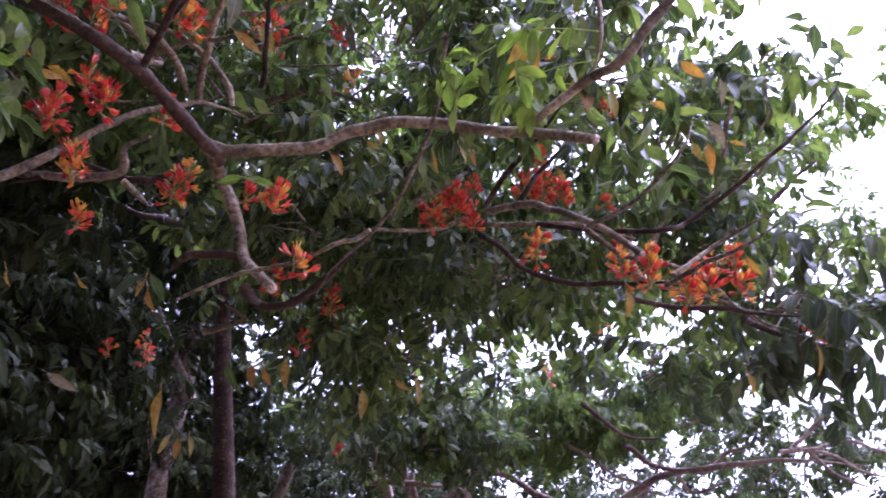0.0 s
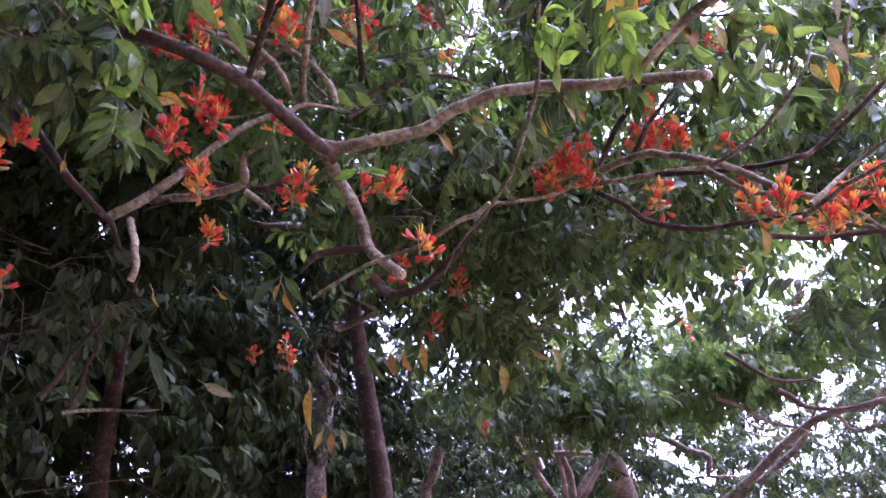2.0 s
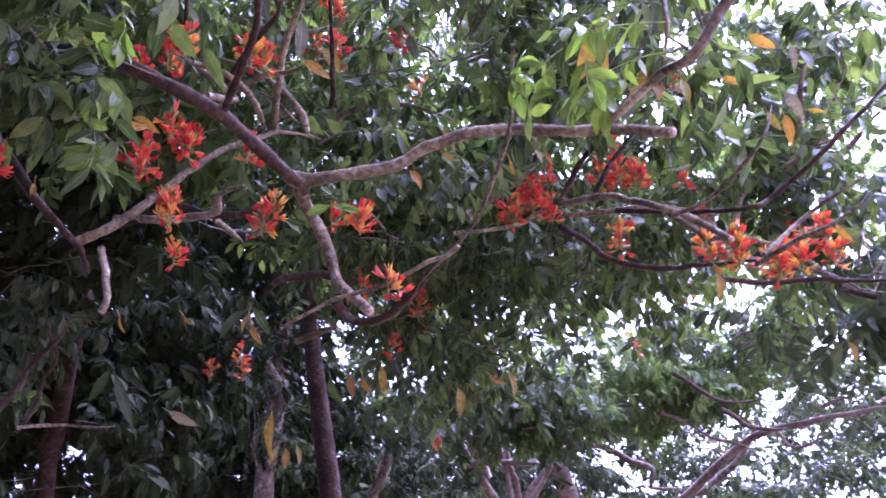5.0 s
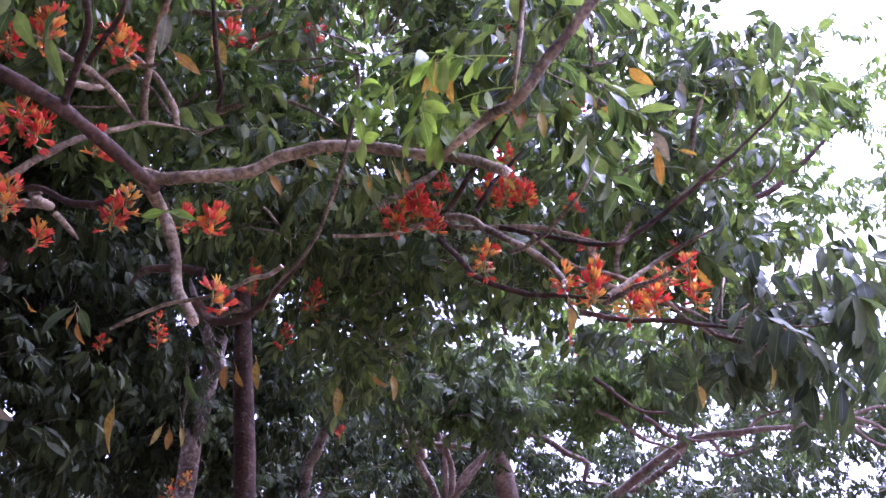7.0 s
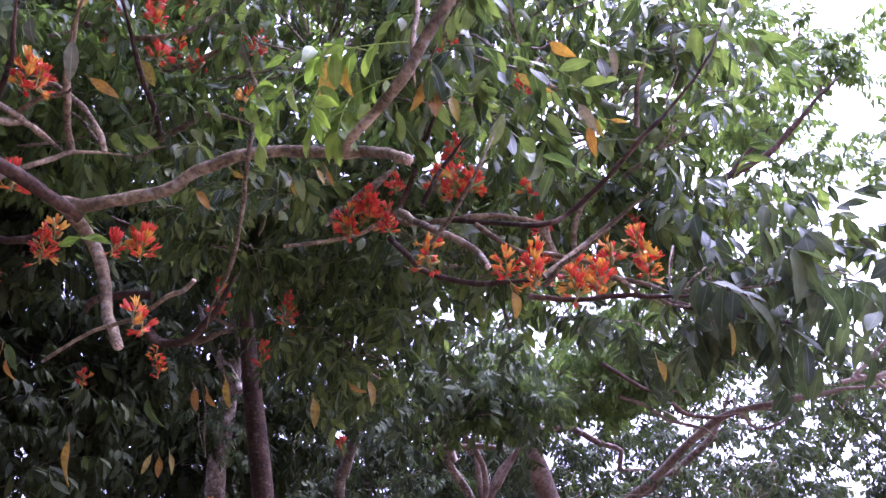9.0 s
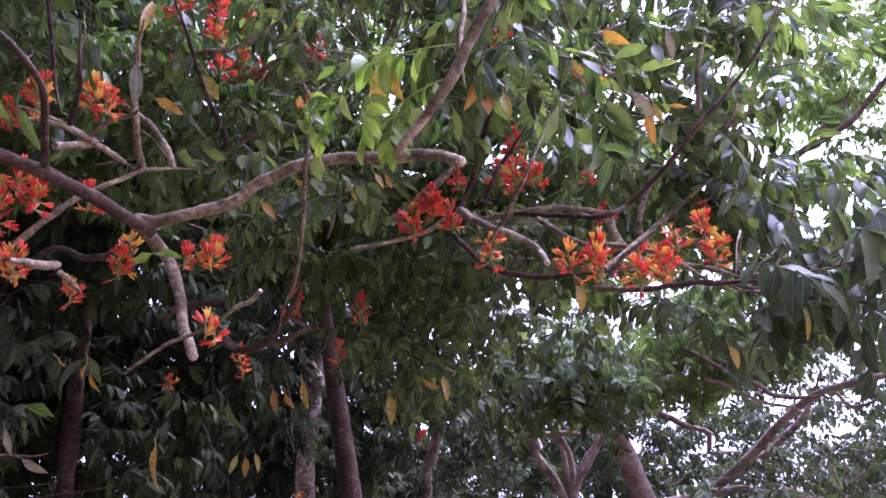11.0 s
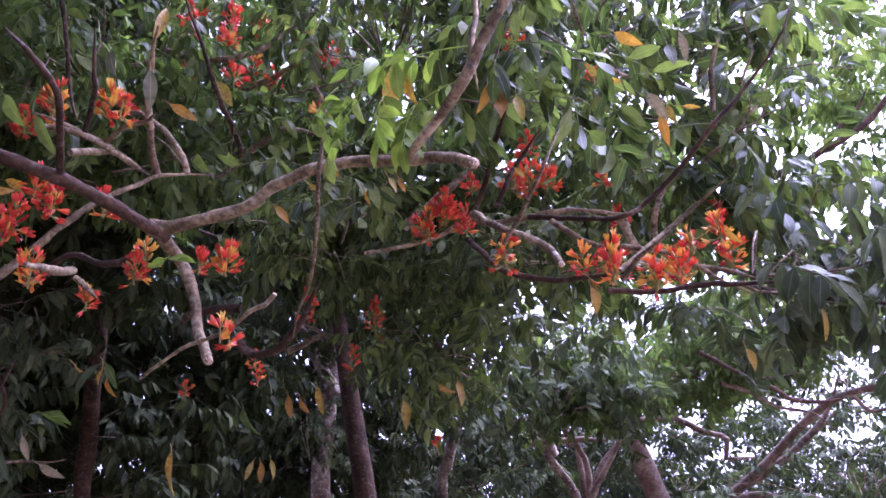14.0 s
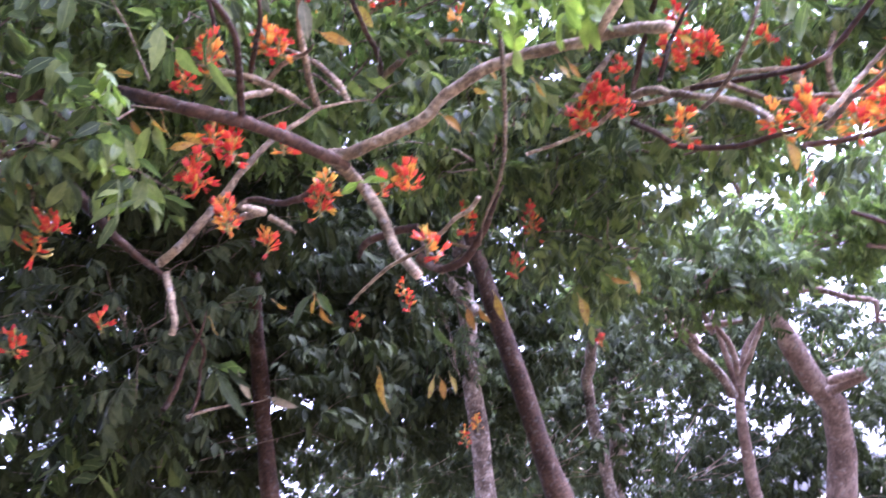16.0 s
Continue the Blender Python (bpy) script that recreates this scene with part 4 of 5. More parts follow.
flower_cluster(near_tree, (-0.518, 1.956, 2.739), 0.035, 5, 0.1, (0, 0, 0.3))
flower_cluster(near_tree, (-0.965, 1.759, 2.883), 0.06, 8, 0.05, (0, 0, 0.3))
flower_cluster(near_tree, (-0.888, 1.731, 2.939), 0.055, 9, 0.25, (0, 0, 0.3))
flower_cluster(near_tree, (-0.846, 1.753, 2.896), 0.05, 10, 0.1, (0, 0, 0.3))
flower_cluster(near_tree, (-0.970, 1.731, 2.829), 0.045, 8, 0, (0, 0, 0.3))
flower_cluster(near_tree, (-0.689, 1.762, 2.856), 0.035, 5, 0.3, (0, 0, 0.3))
flower_cluster(near_tree, (-0.869, 1.733, 2.693), 0.06, 14, 0.3, (0, 0, 0.3))
flower_cluster(near_tree, (-0.885, 1.765, 3.225), 0.065, 14, 0.4, (0, 0, 0.3))
flower_cluster(near_tree, (-0.683, 1.742, 3.159), 0.06, 10, 0.45, (0, 0, 0.3))
flower_cluster(near_tree, (-0.651, 1.749, 3.146), 0.045, 8, 0.1, (0, 0, 0.3))
flower_cluster(near_tree, (-0.294, 2.300, 3.385), 0.04, 6, 0.7, (0, 0, 0.3))
flower_cluster(near_tree, (0.040, 2.566, 3.061), 0.07, 24, 0.05, (0, 0, 0.3))
flower_cluster(near_tree, (-0.031, 2.582, 3.030), 0.065, 20, 0.1, (0, 0, 0.3))
flower_cluster(near_tree, (0.104, 2.587, 3.022), 0.055, 14, 0.15, (0, 0, 0.3))
flower_cluster(near_tree, (0.338, 2.545, 3.104), 0.065, 12, 0.05, (0, 0, 0.3))
flower_cluster(near_tree, (0.396, 2.545, 3.104), 0.06, 12, 0.1, (0, 0, 0.3))
flower_cluster(near_tree, (0.276, 2.275, 2.752), 0.06, 10, 0.4, (0, 0, 0.3))
flower_cluster(near_tree, (0.498, 2.184, 2.644), 0.045, 8, 0.5, (0, 0, 0.3))
flower_cluster(near_tree, (0.572, 2.173, 2.621), 0.07, 16, 0.35, (0, 0, 0.3))
flower_cluster(near_tree, (0.674, 2.194, 2.580), 0.06, 12, 0.3, (0, 0, 0.3))
flower_cluster(near_tree, (0.743, 2.209, 2.595), 0.05, 9, 0.2, (0, 0, 0.3))
flower_cluster(near_tree, (0.784, 2.256, 2.678), 0.04, 7, 0.3, (0, 0, 0.3))
flower_cluster(near_tree, (0.884, 2.351, 2.668), 0.06, 12, 0.3, (0, 0, 0.3))
flower_cluster(near_tree, (0.868, 2.321, 2.728), 0.045, 8, 0.35, (0, 0, 0.3))
flower_cluster(near_tree, (-0.896, 3.580, 4.706), 0.1, 10, 0, (0, 0, 0.3))
flower_cluster(near_tree, (-0.911, 3.526, 4.813), 0.08, 8, 0, (0, 0, 0.3))
flower_cluster(near_tree, (-1.054, 1.850, 3.255), 0.05, 8, 0, (0, 0, 0.3))
flower_cluster(near_tree, (-0.968, 1.847, 3.262), 0.05, 8, 0, (0, 0, 0.3))
flower_cluster(near_tree, (-1.154, 1.368, 2.623), 0.05, 9, 0.1, (0, 0, 0.3))
flower_cluster(near_tree, (-1.115, 1.380, 2.662), 0.04, 7, 0.1, (0, 0, 0.3))
flower_cluster(near_tree, (-1.413, 1.538, 2.944), 0.06, 12, 0.25, (0, 0, 0.3))
flower_cluster(near_tree, (-1.489, 1.468, 3.039), 0.05, 9, 0.4, (0, 0, 0.3))
flower_cluster(near_tree, (-1.507, 1.502, 2.968), 0.04, 6, 0.7, (0, 0, 0.3))
flower_cluster(near_tree, (-1.742, 1.818, 2.601), 0.05, 6, 0.0, (0, 0, 0.3))
flower_cluster(near_tree, (-1.616, 2.045, 2.667), 0.04, 4, 0, (0, 0, 0.3))
flower_cluster(near_tree, (-0.543, 2.132, 3.636), 0.06, 9, 0.2, (0, 0, 0.3))
flower_cluster(near_tree, (-0.555, 2.193, 3.518), 0.05, 8, 0, (0, 0, 0.3))
flower_cluster(near_tree, (-0.637, 2.322, 3.888), 0.06, 8, 0, (0, 0, 0.3))
flower_cluster(near_tree, (-0.457, 3.253, 2.977), 0.09, 10, 0, (0, 0, 0.3))
flower_cluster(near_tree, (-0.645, 2.992, 2.975), 0.06, 8, 0, (0, 0, 0.3))
flower_cluster(near_tree, (-0.576, 3.288, 2.834), 0.05, 6, 0, (0, 0, 0.3))
flower_cluster(near_tree, (1.274, 2.765, 2.666), 0.05, 8, 0.4, (0, 0, 0.3))
flower_cluster(near_tree, (1.311, 2.788, 2.630), 0.05, 8, 0.1, (0, 0, 0.3))
flower_cluster(near_tree, (-0.896, 2.480, 4.051), 0.09, 12, 0, (0, 0, 0.3))
flower_cluster(near_tree, (-0.623, 2.562, 3.999), 0.07, 10, 0.3, (0, 0, 0.3))
flower_cluster(near_tree, (-0.395, 2.660, 3.885), 0.08, 12, 0, (0, 0, 0.3))
flower_cluster(near_tree, (-0.770, 2.754, 3.994), 0.06, 8, 0.2, (0, 0, 0.3))
flower_cluster(near_tree, (-0.997, 2.614, 3.946), 0.06, 8, 0.3, (0, 0, 0.3))
flower_cluster(near_tree, (-0.689, 2.798, 3.931), 0.06, 7, 0, (0, 0, 0.3))
flower_cluster(near_tree, (0.355, 2.475, 3.661), 0.06, 8, 0.1, (0, 0, 0.3))
flower_cluster(near_tree, (0.601, 2.600, 3.492), 0.04, 5, 0, (0, 0, 0.3))
flower_cluster(near_tree, (0.341, 2.630, 3.287), 0.05, 8, 0, (0, 0, 0.3))
flower_cluster(near_tree, (0.277, 2.569, 3.138), 0.06, 9, 0.2, (0, 0, 0.3))
flower_cluster(near_tree, (0.112, 2.717, 3.226), 0.05, 7, 0, (0, 0, 0.3))
flower_cluster(near_tree, (0.576, 2.649, 3.101), 0.035, 5, 0.3, (0, 0, 0.3))
flower_cluster(near_tree, (0.911, 2.781, 2.964), 0.05, 7, 0.1, (0, 0, 0.3))
flower_cluster(near_tree, (0.603, 2.608, 2.951), 0.035, 5, 0, (0, 0, 0.3))
flower_cluster(near_tree, (0.740, 2.384, 2.636), 0.045, 9, 0.05, (0, 0, 0.3))
flower_cluster(near_tree, (0.848, 6.701, 3.868), 0.12, 10, 0.1, (0, 0, 0.3))
flower_cluster(near_tree, (0.809, 4.168, 3.332), 0.1, 8, 0.1, (0, 0, 0.3))
flower_cluster(near_tree, (0.751, 4.108, 3.450), 0.08, 7, 0.2, (0, 0, 0.3))
flower_cluster(near_tree, (0.194, 4.061, 3.541), 0.09, 8, 0.4, (0, 0, 0.3))
flower_cluster(near_tree, (-1.355, 3.309, 2.815), 0.05, 5, 0.1, (0, 0, 0.3))
flower_cluster(near_tree, (-1.071, 2.224, 2.820), 0.045, 7, 0.4, (0, 0, 0.3))
flower_cluster(near_tree, (-0.536, 4.453, 2.663), 0.05, 4, 0, (0, 0, 0.3))
flower_cluster(red_tree, (-1.680, 4.650, 3.259), 0.09, 10, 0.1, (0, 0, 0.3))
flower_cluster(red_tree, (-1.685, 4.618, 3.350), 0.07, 5, 0.5, (0, 0, 0.3))
flower_cluster(mid_tree, (-2.038, 6.056, 2.566), 0.11, 8, 0.2, (0, 0, 0.3))
flower_cluster(mid_tree, (-1.937, 6.083, 2.659), 0.09, 8, 0.8, (0, 0, 0.3))

# old and pale single leaves
single_leaf(near_tree, (-1.002, 1.750, 3.011), 0.083, 0.3, 0.4)
single_leaf(near_tree, (-0.689, 1.816, 2.442), 0.041, 3.0, 1.0)
single_leaf(near_tree, (-0.680, 1.824, 2.426), 0.062, 0.2, 1.5)
single_leaf(near_tree, (-0.764, 2.268, 2.324), 0.129, 2.6, 1.45)
single_leaf(near_tree, (-0.642, 2.470, 2.480), 0.110, 0, 1.5, LEAF)
single_leaf(near_tree, (-0.663, 2.854, 2.607), 0.082, 0, 1.4)
single_leaf(near_tree, (-0.618, 2.857, 2.601), 0.074, 0.5, 1.45)
single_leaf(near_tree, (-0.300, 3.087, 2.590), 0.109, 0, 1.3)
single_leaf(near_tree, (-0.545, 2.845, 2.624), 0.103, 0, 1.5)
single_leaf(near_tree, (-0.181, 3.166, 2.656), 0.079, 0.4, 0.9)
single_leaf(near_tree, (-0.105, 3.166, 2.656), 0.102, 0, 1.3)
single_leaf(near_tree, (-0.577, 1.864, 3.227), 0.099, -0.1, 0.7)
single_leaf(near_tree, (-0.210, 2.003, 2.956), 0.043, 0, 1.0)
single_leaf(near_tree, (-0.302, 1.978, 2.893), 0.064, 0, 0.8)
single_leaf(near_tree, (0.046, 1.928, 2.883), 0.047, 0, 1.0)
single_leaf(near_tree, (0.073, 1.930, 2.879), 0.047, 0, 1.3)
single_leaf(near_tree, (-0.024, 1.936, 2.866), 0.047, 0, 1.4)
single_leaf(near_tree, (0.203, 1.554, 2.956), 0.109, 0.2, 1.5)
single_leaf(near_tree, (0.184, 1.557, 2.950), 0.116, 3.0, 1.5)
single_leaf(near_tree, (0.424, 1.781, 2.951), 0.068, 0, 1.5)
single_leaf(near_tree, (0.686, 1.983, 3.215), 0.086, 0, 1.1)
single_leaf(near_tree, (0.762, 2.090, 3.005), 0.094, 0, 1.5)
single_leaf(near_tree, (0.341, 2.208, 2.993), 0.043, 0, 0.8)
single_leaf(near_tree, (0.507, 2.191, 2.586), 0.074, 0, 1.2)
single_leaf(near_tree, (0.876, 2.389, 2.417), 0.068, 0, 1.2)
single_leaf(near_tree, (-1.104, 3.459, 2.520), 0.086, 3, 1.2)
single_leaf(near_tree, (-1.070, 3.464, 2.510), 0.086, 1, 1.4)
single_leaf(near_tree, (-1.024, 3.461, 2.516), 0.086, 0, 1.2)
single_leaf(near_tree, (1.077, 2.353, 2.490), 0.094, 0, 1.5)
single_leaf(near_tree, (0.876, 2.238, 2.715), 0.068, 0, 1.3)
single_leaf(near_tree, (0.824, 2.086, 3.012), 0.051, 0, 0.5)
single_leaf(near_tree, (0.620, 2.116, 3.174), 0.071, 0, 0.6)
single_leaf(near_tree, (0.362, 1.846, 3.058), 0.098, 3, 1.2)
single_leaf(near_tree, (0.368, 1.850, 3.051), 0.113, 0, 1.35)
single_leaf(near_tree, (0.589, 2.234, 3.305), 0.062, 0, 0.9)
single_leaf(near_tree, (-0.213, 2.142, 3.110), 0.071, 0, 0.9)
single_leaf(near_tree, (0.805, 2.336, 3.174), 0.089, 0, 1.5)
single_leaf(near_tree, (-0.511, 1.717, 3.436), 0.115, 0, 1.5)
single_leaf(near_tree, (-0.586, 2.126, 3.479), 0.115, 0, 0.9)
single_leaf(near_tree, (-1.078, 1.716, 3.090), 0.074, 0, 1.2)
single_leaf(near_tree, (-1.003, 1.693, 2.950), 0.071, 0, 0.2)
single_leaf(near_tree, (-1.185, 1.705, 3.277), 0.077, 0, 0.6)
single_leaf(near_tree, (-1.175, 1.634, 2.767), 0.045, 0, 1.5)
single_leaf(near_tree, (-1.196, 1.773, 3.145), 0.068, 0, 1.3)
single_leaf(near_tree, (-1.103, 1.802, 3.135), 0.068, 2.0, 1.3)
single_leaf(near_tree, (-1.020, 1.829, 2.477), 0.045, 0, 1.5)
single_leaf(near_tree, (-0.944, 2.040, 2.551), 0.033, 0, 1.2)
rng = random.Random(77)
for x, y, z, n in ((-0.82, 1.50, 3.08, 2), (-0.72, 1.48, 3.04, 2), (-1.12, 1.50, 2.95, 3), (-1.02, 1.48, 2.97, 3), (-0.95, 1.50, 2.92, 2), (-1.16, 1.50, 2.80, 3), (-1.03, 1.52, 2.80, 2)):
    for k in range(n):
        single_leaf(near_tree, (x + rng.uniform(-0.05, 0.05), y + rng.uniform(-0.05, 0.05), z + rng.uniform(-0.03, 0.04)), rng.uniform(0.085, 0.125), 3 * (k % 2), rng.uniform(1.0, 1.5), LEAF, 0.38, label="green drooping leaf")
single_leaf(near_tree, (-0.898, 1.885, 2.243), 0.085, -0.2, 0.6, PALE, 0.3, label="pale turned leaf showing its underside")
single_leaf(near_tree, (-1.021, 1.836, 2.333), 0.140, 0, 1.25, LEAF_UNLIT, 0.24, label="dark green hanging leaf")
single_leaf(near_tree, (-1.035, 1.840, 2.350), 0.100, 3, 1.0, LEAF_SHADED, 0.3, label="dark green hanging leaf")
single_leaf(near_tree, (-1.000, 1.850, 2.345), 0.100, 0, 0.8, LEAF_SHADED, 0.3, label="dark green hanging leaf")
single_leaf(near_tree, (-0.690, 1.805, 2.452), 0.090, 3, 0.7, LEAF_UNLIT, 0.4, label="dark green hanging leaf")
single_leaf(near_tree, (-0.670, 1.800, 2.450), 0.085, 0, 0.9, LEAF, 0.4, label="dark green hanging leaf")
single_leaf(near_tree, (0.737, 1.978, 3.005), 0.090, 0, 1.2, PALE, label="pale turned leaf showing its underside")
single_leaf(near_tree, (0.808, 1.968, 3.133), 0.084, 0, 1.45, PALE, label="pale turned leaf showing its underside")
single_leaf(near_tree, (-0.628, 1.648, 3.277), 0.094, 0, 1.4, PALE, label="pale turned leaf showing its underside")
single_leaf(near_tree, (-0.533, 1.694, 3.219), 0.110, 0, 1.5, PALE, label="pale turned leaf showing its underside")
single_leaf(near_tree, (-0.328, 2.330, 3.651), 0.103, 0, 1.4, PALE, label="pale turned leaf showing its underside")
single_leaf(near_tree, (0.867, 2.180, 3.312), 0.094, 0, 1.4, PALE, label="pale turned leaf showing its underside")
single_leaf(near_tree, (-1.133, 2.086, 2.382), 0.074, 0, 1.3, PALE, label="pale turned leaf showing its underside")
single_leaf(near_tree, (-1.243, 1.258, 3.001), 0.068, 0, 0.3, PALE, label="pale turned leaf showing its underside")
single_leaf(near_tree, (-0.459, 1.724, 2.664), 0.065, 0, -0.1, YOUNG, width=0.45, label="fresh green leaf")
single_leaf(near_tree, (-0.469, 1.722, 2.662), 0.060, 3, 0.1, YOUNG, width=0.45, label="fresh green leaf")
single_leaf(near_tree, (-0.443, 1.730, 2.657), 0.055, 0, 0.15, YOUNG, width=0.45, label="fresh green leaf")

# leafy twigs of the near tree, nearest first
young = Crown(near_tree, 11)
young.leaf_at((0.359, 1.556, 2.957), 3.3, -0.1, 0.95)
young.leaf_at((0.356, 1.599, 2.905), 3.1, -0.1, 0.95)
young.leaf_at((0.304, 1.637, 2.868), 3.5, -0.3, 0.85)
young.leaf_at((0.180, 1.573, 2.904), 4.2, -0.9, 0.8)
young.leaf_at((0.098, 1.579, 2.899), 3.6, -1.0, 0.85)
young.leaf_at((0.124, 1.588, 2.943), 3.2, -0.7, 0.8)
young.leaf_at((0.294, 1.551, 2.934), 3.6, 0.1, 0.85)
young.leaf_at((0.207, 1.656, 2.904), 4.6, -0.9, 0.8)
young.leaf_at((0.038, 1.597, 2.956), 4.4, -0.9, 0.75)
young.clump((-1.000, 1.203, 2.890), (0.11, 0.12, 0.07), 3, 0.76, root=(-1.173, 1.222, 3.099), leaves=4, up=-0.25)
young.set_out(YOUNG, YOUNG_LEAVES)
young.twigs_done()
near = Crown(near_tree, 12)
near.clump((-1.045, 1.845, 3.511), (0.21, 0.20, 0.11), 2, 0.95, leaves=4)
near.clump((1.060, 2.283, 3.508), (0.03, 0.08, 0.11), 2, 0.95, root=(0.996, 2.386, 3.084), leaves=4)
near.clump((0.609, 2.141, 3.345), (0.18, 0.20, 0.16), 6, 1.0, leaves=4)
near.clump((0.811, 2.878, 3.442), (0.29, 0.30, 0.16), 7, 1.0, leaves=4)
near.clump((-0.658, 2.230, 3.196), (0.16, 0.15, 0.05), 2, 0.9, leaves=4)
near.clump((0.322, 1.925, 3.109), (0.11, 0.10, 0.04), 3, 1.0, leaves=4)
near.clump((-0.922, 1.591, 3.103), (0.08, 0.10, 0.04), 1, 1.0, leaves=3)
near.clump((-1.035, 1.262, 2.980), (0.11, 0.12, 0.08), 3, 0.76, root=(-1.173, 1.222, 3.099), leaves=4, up=-0.3)
near.clump((-1.042, 1.353, 2.808), (0.08, 0.10, 0.06), 3, 0.76, root=(-1.268, 1.353, 3.029), leaves=4, up=-0.3)
near.clump((-1.006, 1.459, 2.737), (0.10, 0.10, 0.08), 3, 0.72, root=(-1.149, 1.655, 3.169), leaves=4)
near.clump((-1.403, 1.405, 3.301), (0.22, 0.20, 0.16), 4, 0.76, leaves=4)
near.clump((-1.095, 1.280, 2.704), (0.08, 0.08, 0.05), 3, 0.68, root=(-1.293, 1.399, 2.933), leaves=4)
near.set_out(LEAF, BROAD_LEAVES)
near.clump((-0.254, 2.478, 3.081), (0.15, 0.12, 0.07), 4, 0.9)
near.clump((-0.458, 2.840, 3.167), (0.22, 0.20, 0.11), 8, 0.9)
near.clump((0.166, 3.014, 3.064), (0.24, 0.20, 0.13), 6, 0.9)
near.set_out(LEAF, NEAR_LEAVES)
near.clump((-0.468, 3.473, 3.236), (0.30, 0.25, 0.15), 9, 0.9)
near.clump((-0.304, 3.544, 3.616), (0.50, 0.25, 0.18), 16, 0.9)
near.clump((-0.203, 2.891, 4.077), (0.80, 0.60, 0.24), 34, 1.0)
near.clump((0.593, 2.912, 4.034), (0.58, 0.60, 0.27), 26, 1.0)
near.clump((-0.613, 3.604, 3.777), (0.55, 0.30, 0.16), 22, 0.9)
near.clump((0.400, 3.328, 3.217), (0.55, 0.35, 0.17), 12, 1.0)
near.clump((0.966, 3.018, 3.165), (0.27, 0.35, 0.16), 9, 1.0)
near.clump((-0.239, 3.681, 2.965), (0.28, 0.40, 0.20), 10, 1.0)
near.clump((-2.020, 2.235, 4.069), (0.57, 0.40, 0.32), 26, 1.0)
near.clump((-1.690, 3.235, 4.737), (0.88, 0.50, 0.23), 24, 1.0)
near.clump((0.942, 3.212, 3.791), (0.38, 0.50, 0.33), 18, 1.0)
near.clump((1.248, 2.987, 2.911), (0.23, 0.30, 0.10), 9, 1.0)
near.clump((1.139, 3.282, 3.204), (0.24, 0.30, 0.18), 7, 1.0)
near.join("foliage", NEAR_LEAVES, LEAF)
# lighter leaf colour stands in for light that the canopy above cuts off
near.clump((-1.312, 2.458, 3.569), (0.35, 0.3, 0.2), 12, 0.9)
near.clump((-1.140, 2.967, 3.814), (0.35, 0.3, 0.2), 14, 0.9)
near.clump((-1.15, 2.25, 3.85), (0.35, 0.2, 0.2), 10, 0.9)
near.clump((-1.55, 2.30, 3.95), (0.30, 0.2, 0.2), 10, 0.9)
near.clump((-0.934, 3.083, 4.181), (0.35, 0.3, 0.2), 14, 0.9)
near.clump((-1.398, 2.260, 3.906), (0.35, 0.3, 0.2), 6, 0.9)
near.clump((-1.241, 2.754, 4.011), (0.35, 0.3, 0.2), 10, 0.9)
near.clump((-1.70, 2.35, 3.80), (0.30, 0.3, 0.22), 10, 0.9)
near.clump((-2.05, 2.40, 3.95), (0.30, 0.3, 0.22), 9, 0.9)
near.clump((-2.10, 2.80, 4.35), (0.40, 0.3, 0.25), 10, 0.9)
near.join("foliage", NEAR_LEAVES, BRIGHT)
near.twigs_done()
# near leaves whose unlit, darker look is put into the leaf colour
unlit = Crown(near_tree, 18)
unlit.clump((1.10, 2.32, 2.60), (0.18, 0.20, 0.13), 6, 1.0, root=(0.841, 2.301, 2.591), leaves=4)
unlit.clump((1.05, 2.25, 2.68), (0.16, 0.12, 0.05), 3, 1.0, root=(0.914, 2.324, 2.545), leaves=4, up=-0.3)
unlit.set_out(LEAF_UNLIT, BROAD_LEAVES)
unlit.clump((-2.230, 2.861, 3.031), (0.35, 0.30, 0.26), 10, 1.0)
unlit.clump((1.361, 2.761, 2.790), (0.22, 0.30, 0.10), 3, 1.0)
unlit.clump((1.084, 2.837, 2.659), (0.27, 0.30, 0.05), 4, 1.0)
unlit.join("foliage", NEAR_LEAVES, LEAF_UNLIT)
unlit.twigs_done()
mid = Crown(mid_tree, 13)
mid.clump((-0.791, 5.996, 4.370), (0.65, 0.50, 0.34), 28, 1.1, leaves=6)
mid.clump((-0.462, 4.016, 3.851), (0.66, 0.60, 0.27), 42, 1.1, leaves=6)
mid.clump((0.461, 4.570, 4.085), (0.15, 0.20, 0.24), 13, 1.1, leaves=6)
mid.clump((0.35, 4.40, 4.80), (0.45, 0.40, 0.36), 24, 1.1, leaves=6)
mid.clump((-2.031, 3.363, 4.521), (0.78, 0.60, 0.54), 70, 1.1, leaves=6)
mid.clump((-2.363, 3.503, 4.418), (0.57, 0.60, 0.57), 50, 1.1, leaves=6)
mid.join("foliage", MID_LEAVES, LEAF)
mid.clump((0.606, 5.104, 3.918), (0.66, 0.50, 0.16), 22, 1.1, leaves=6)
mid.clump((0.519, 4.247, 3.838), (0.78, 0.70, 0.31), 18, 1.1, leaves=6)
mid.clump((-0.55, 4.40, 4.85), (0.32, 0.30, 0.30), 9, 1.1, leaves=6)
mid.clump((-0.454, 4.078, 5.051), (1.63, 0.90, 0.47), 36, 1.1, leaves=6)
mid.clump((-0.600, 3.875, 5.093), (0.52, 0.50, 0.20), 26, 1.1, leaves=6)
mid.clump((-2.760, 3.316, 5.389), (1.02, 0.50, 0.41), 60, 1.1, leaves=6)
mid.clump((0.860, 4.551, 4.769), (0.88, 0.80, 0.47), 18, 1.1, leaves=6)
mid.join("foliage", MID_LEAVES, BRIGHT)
mid.clump((-2.534, 8.014, 3.748), (0.95, 0.50, 0.78), 50, 1.1, leaves=6)
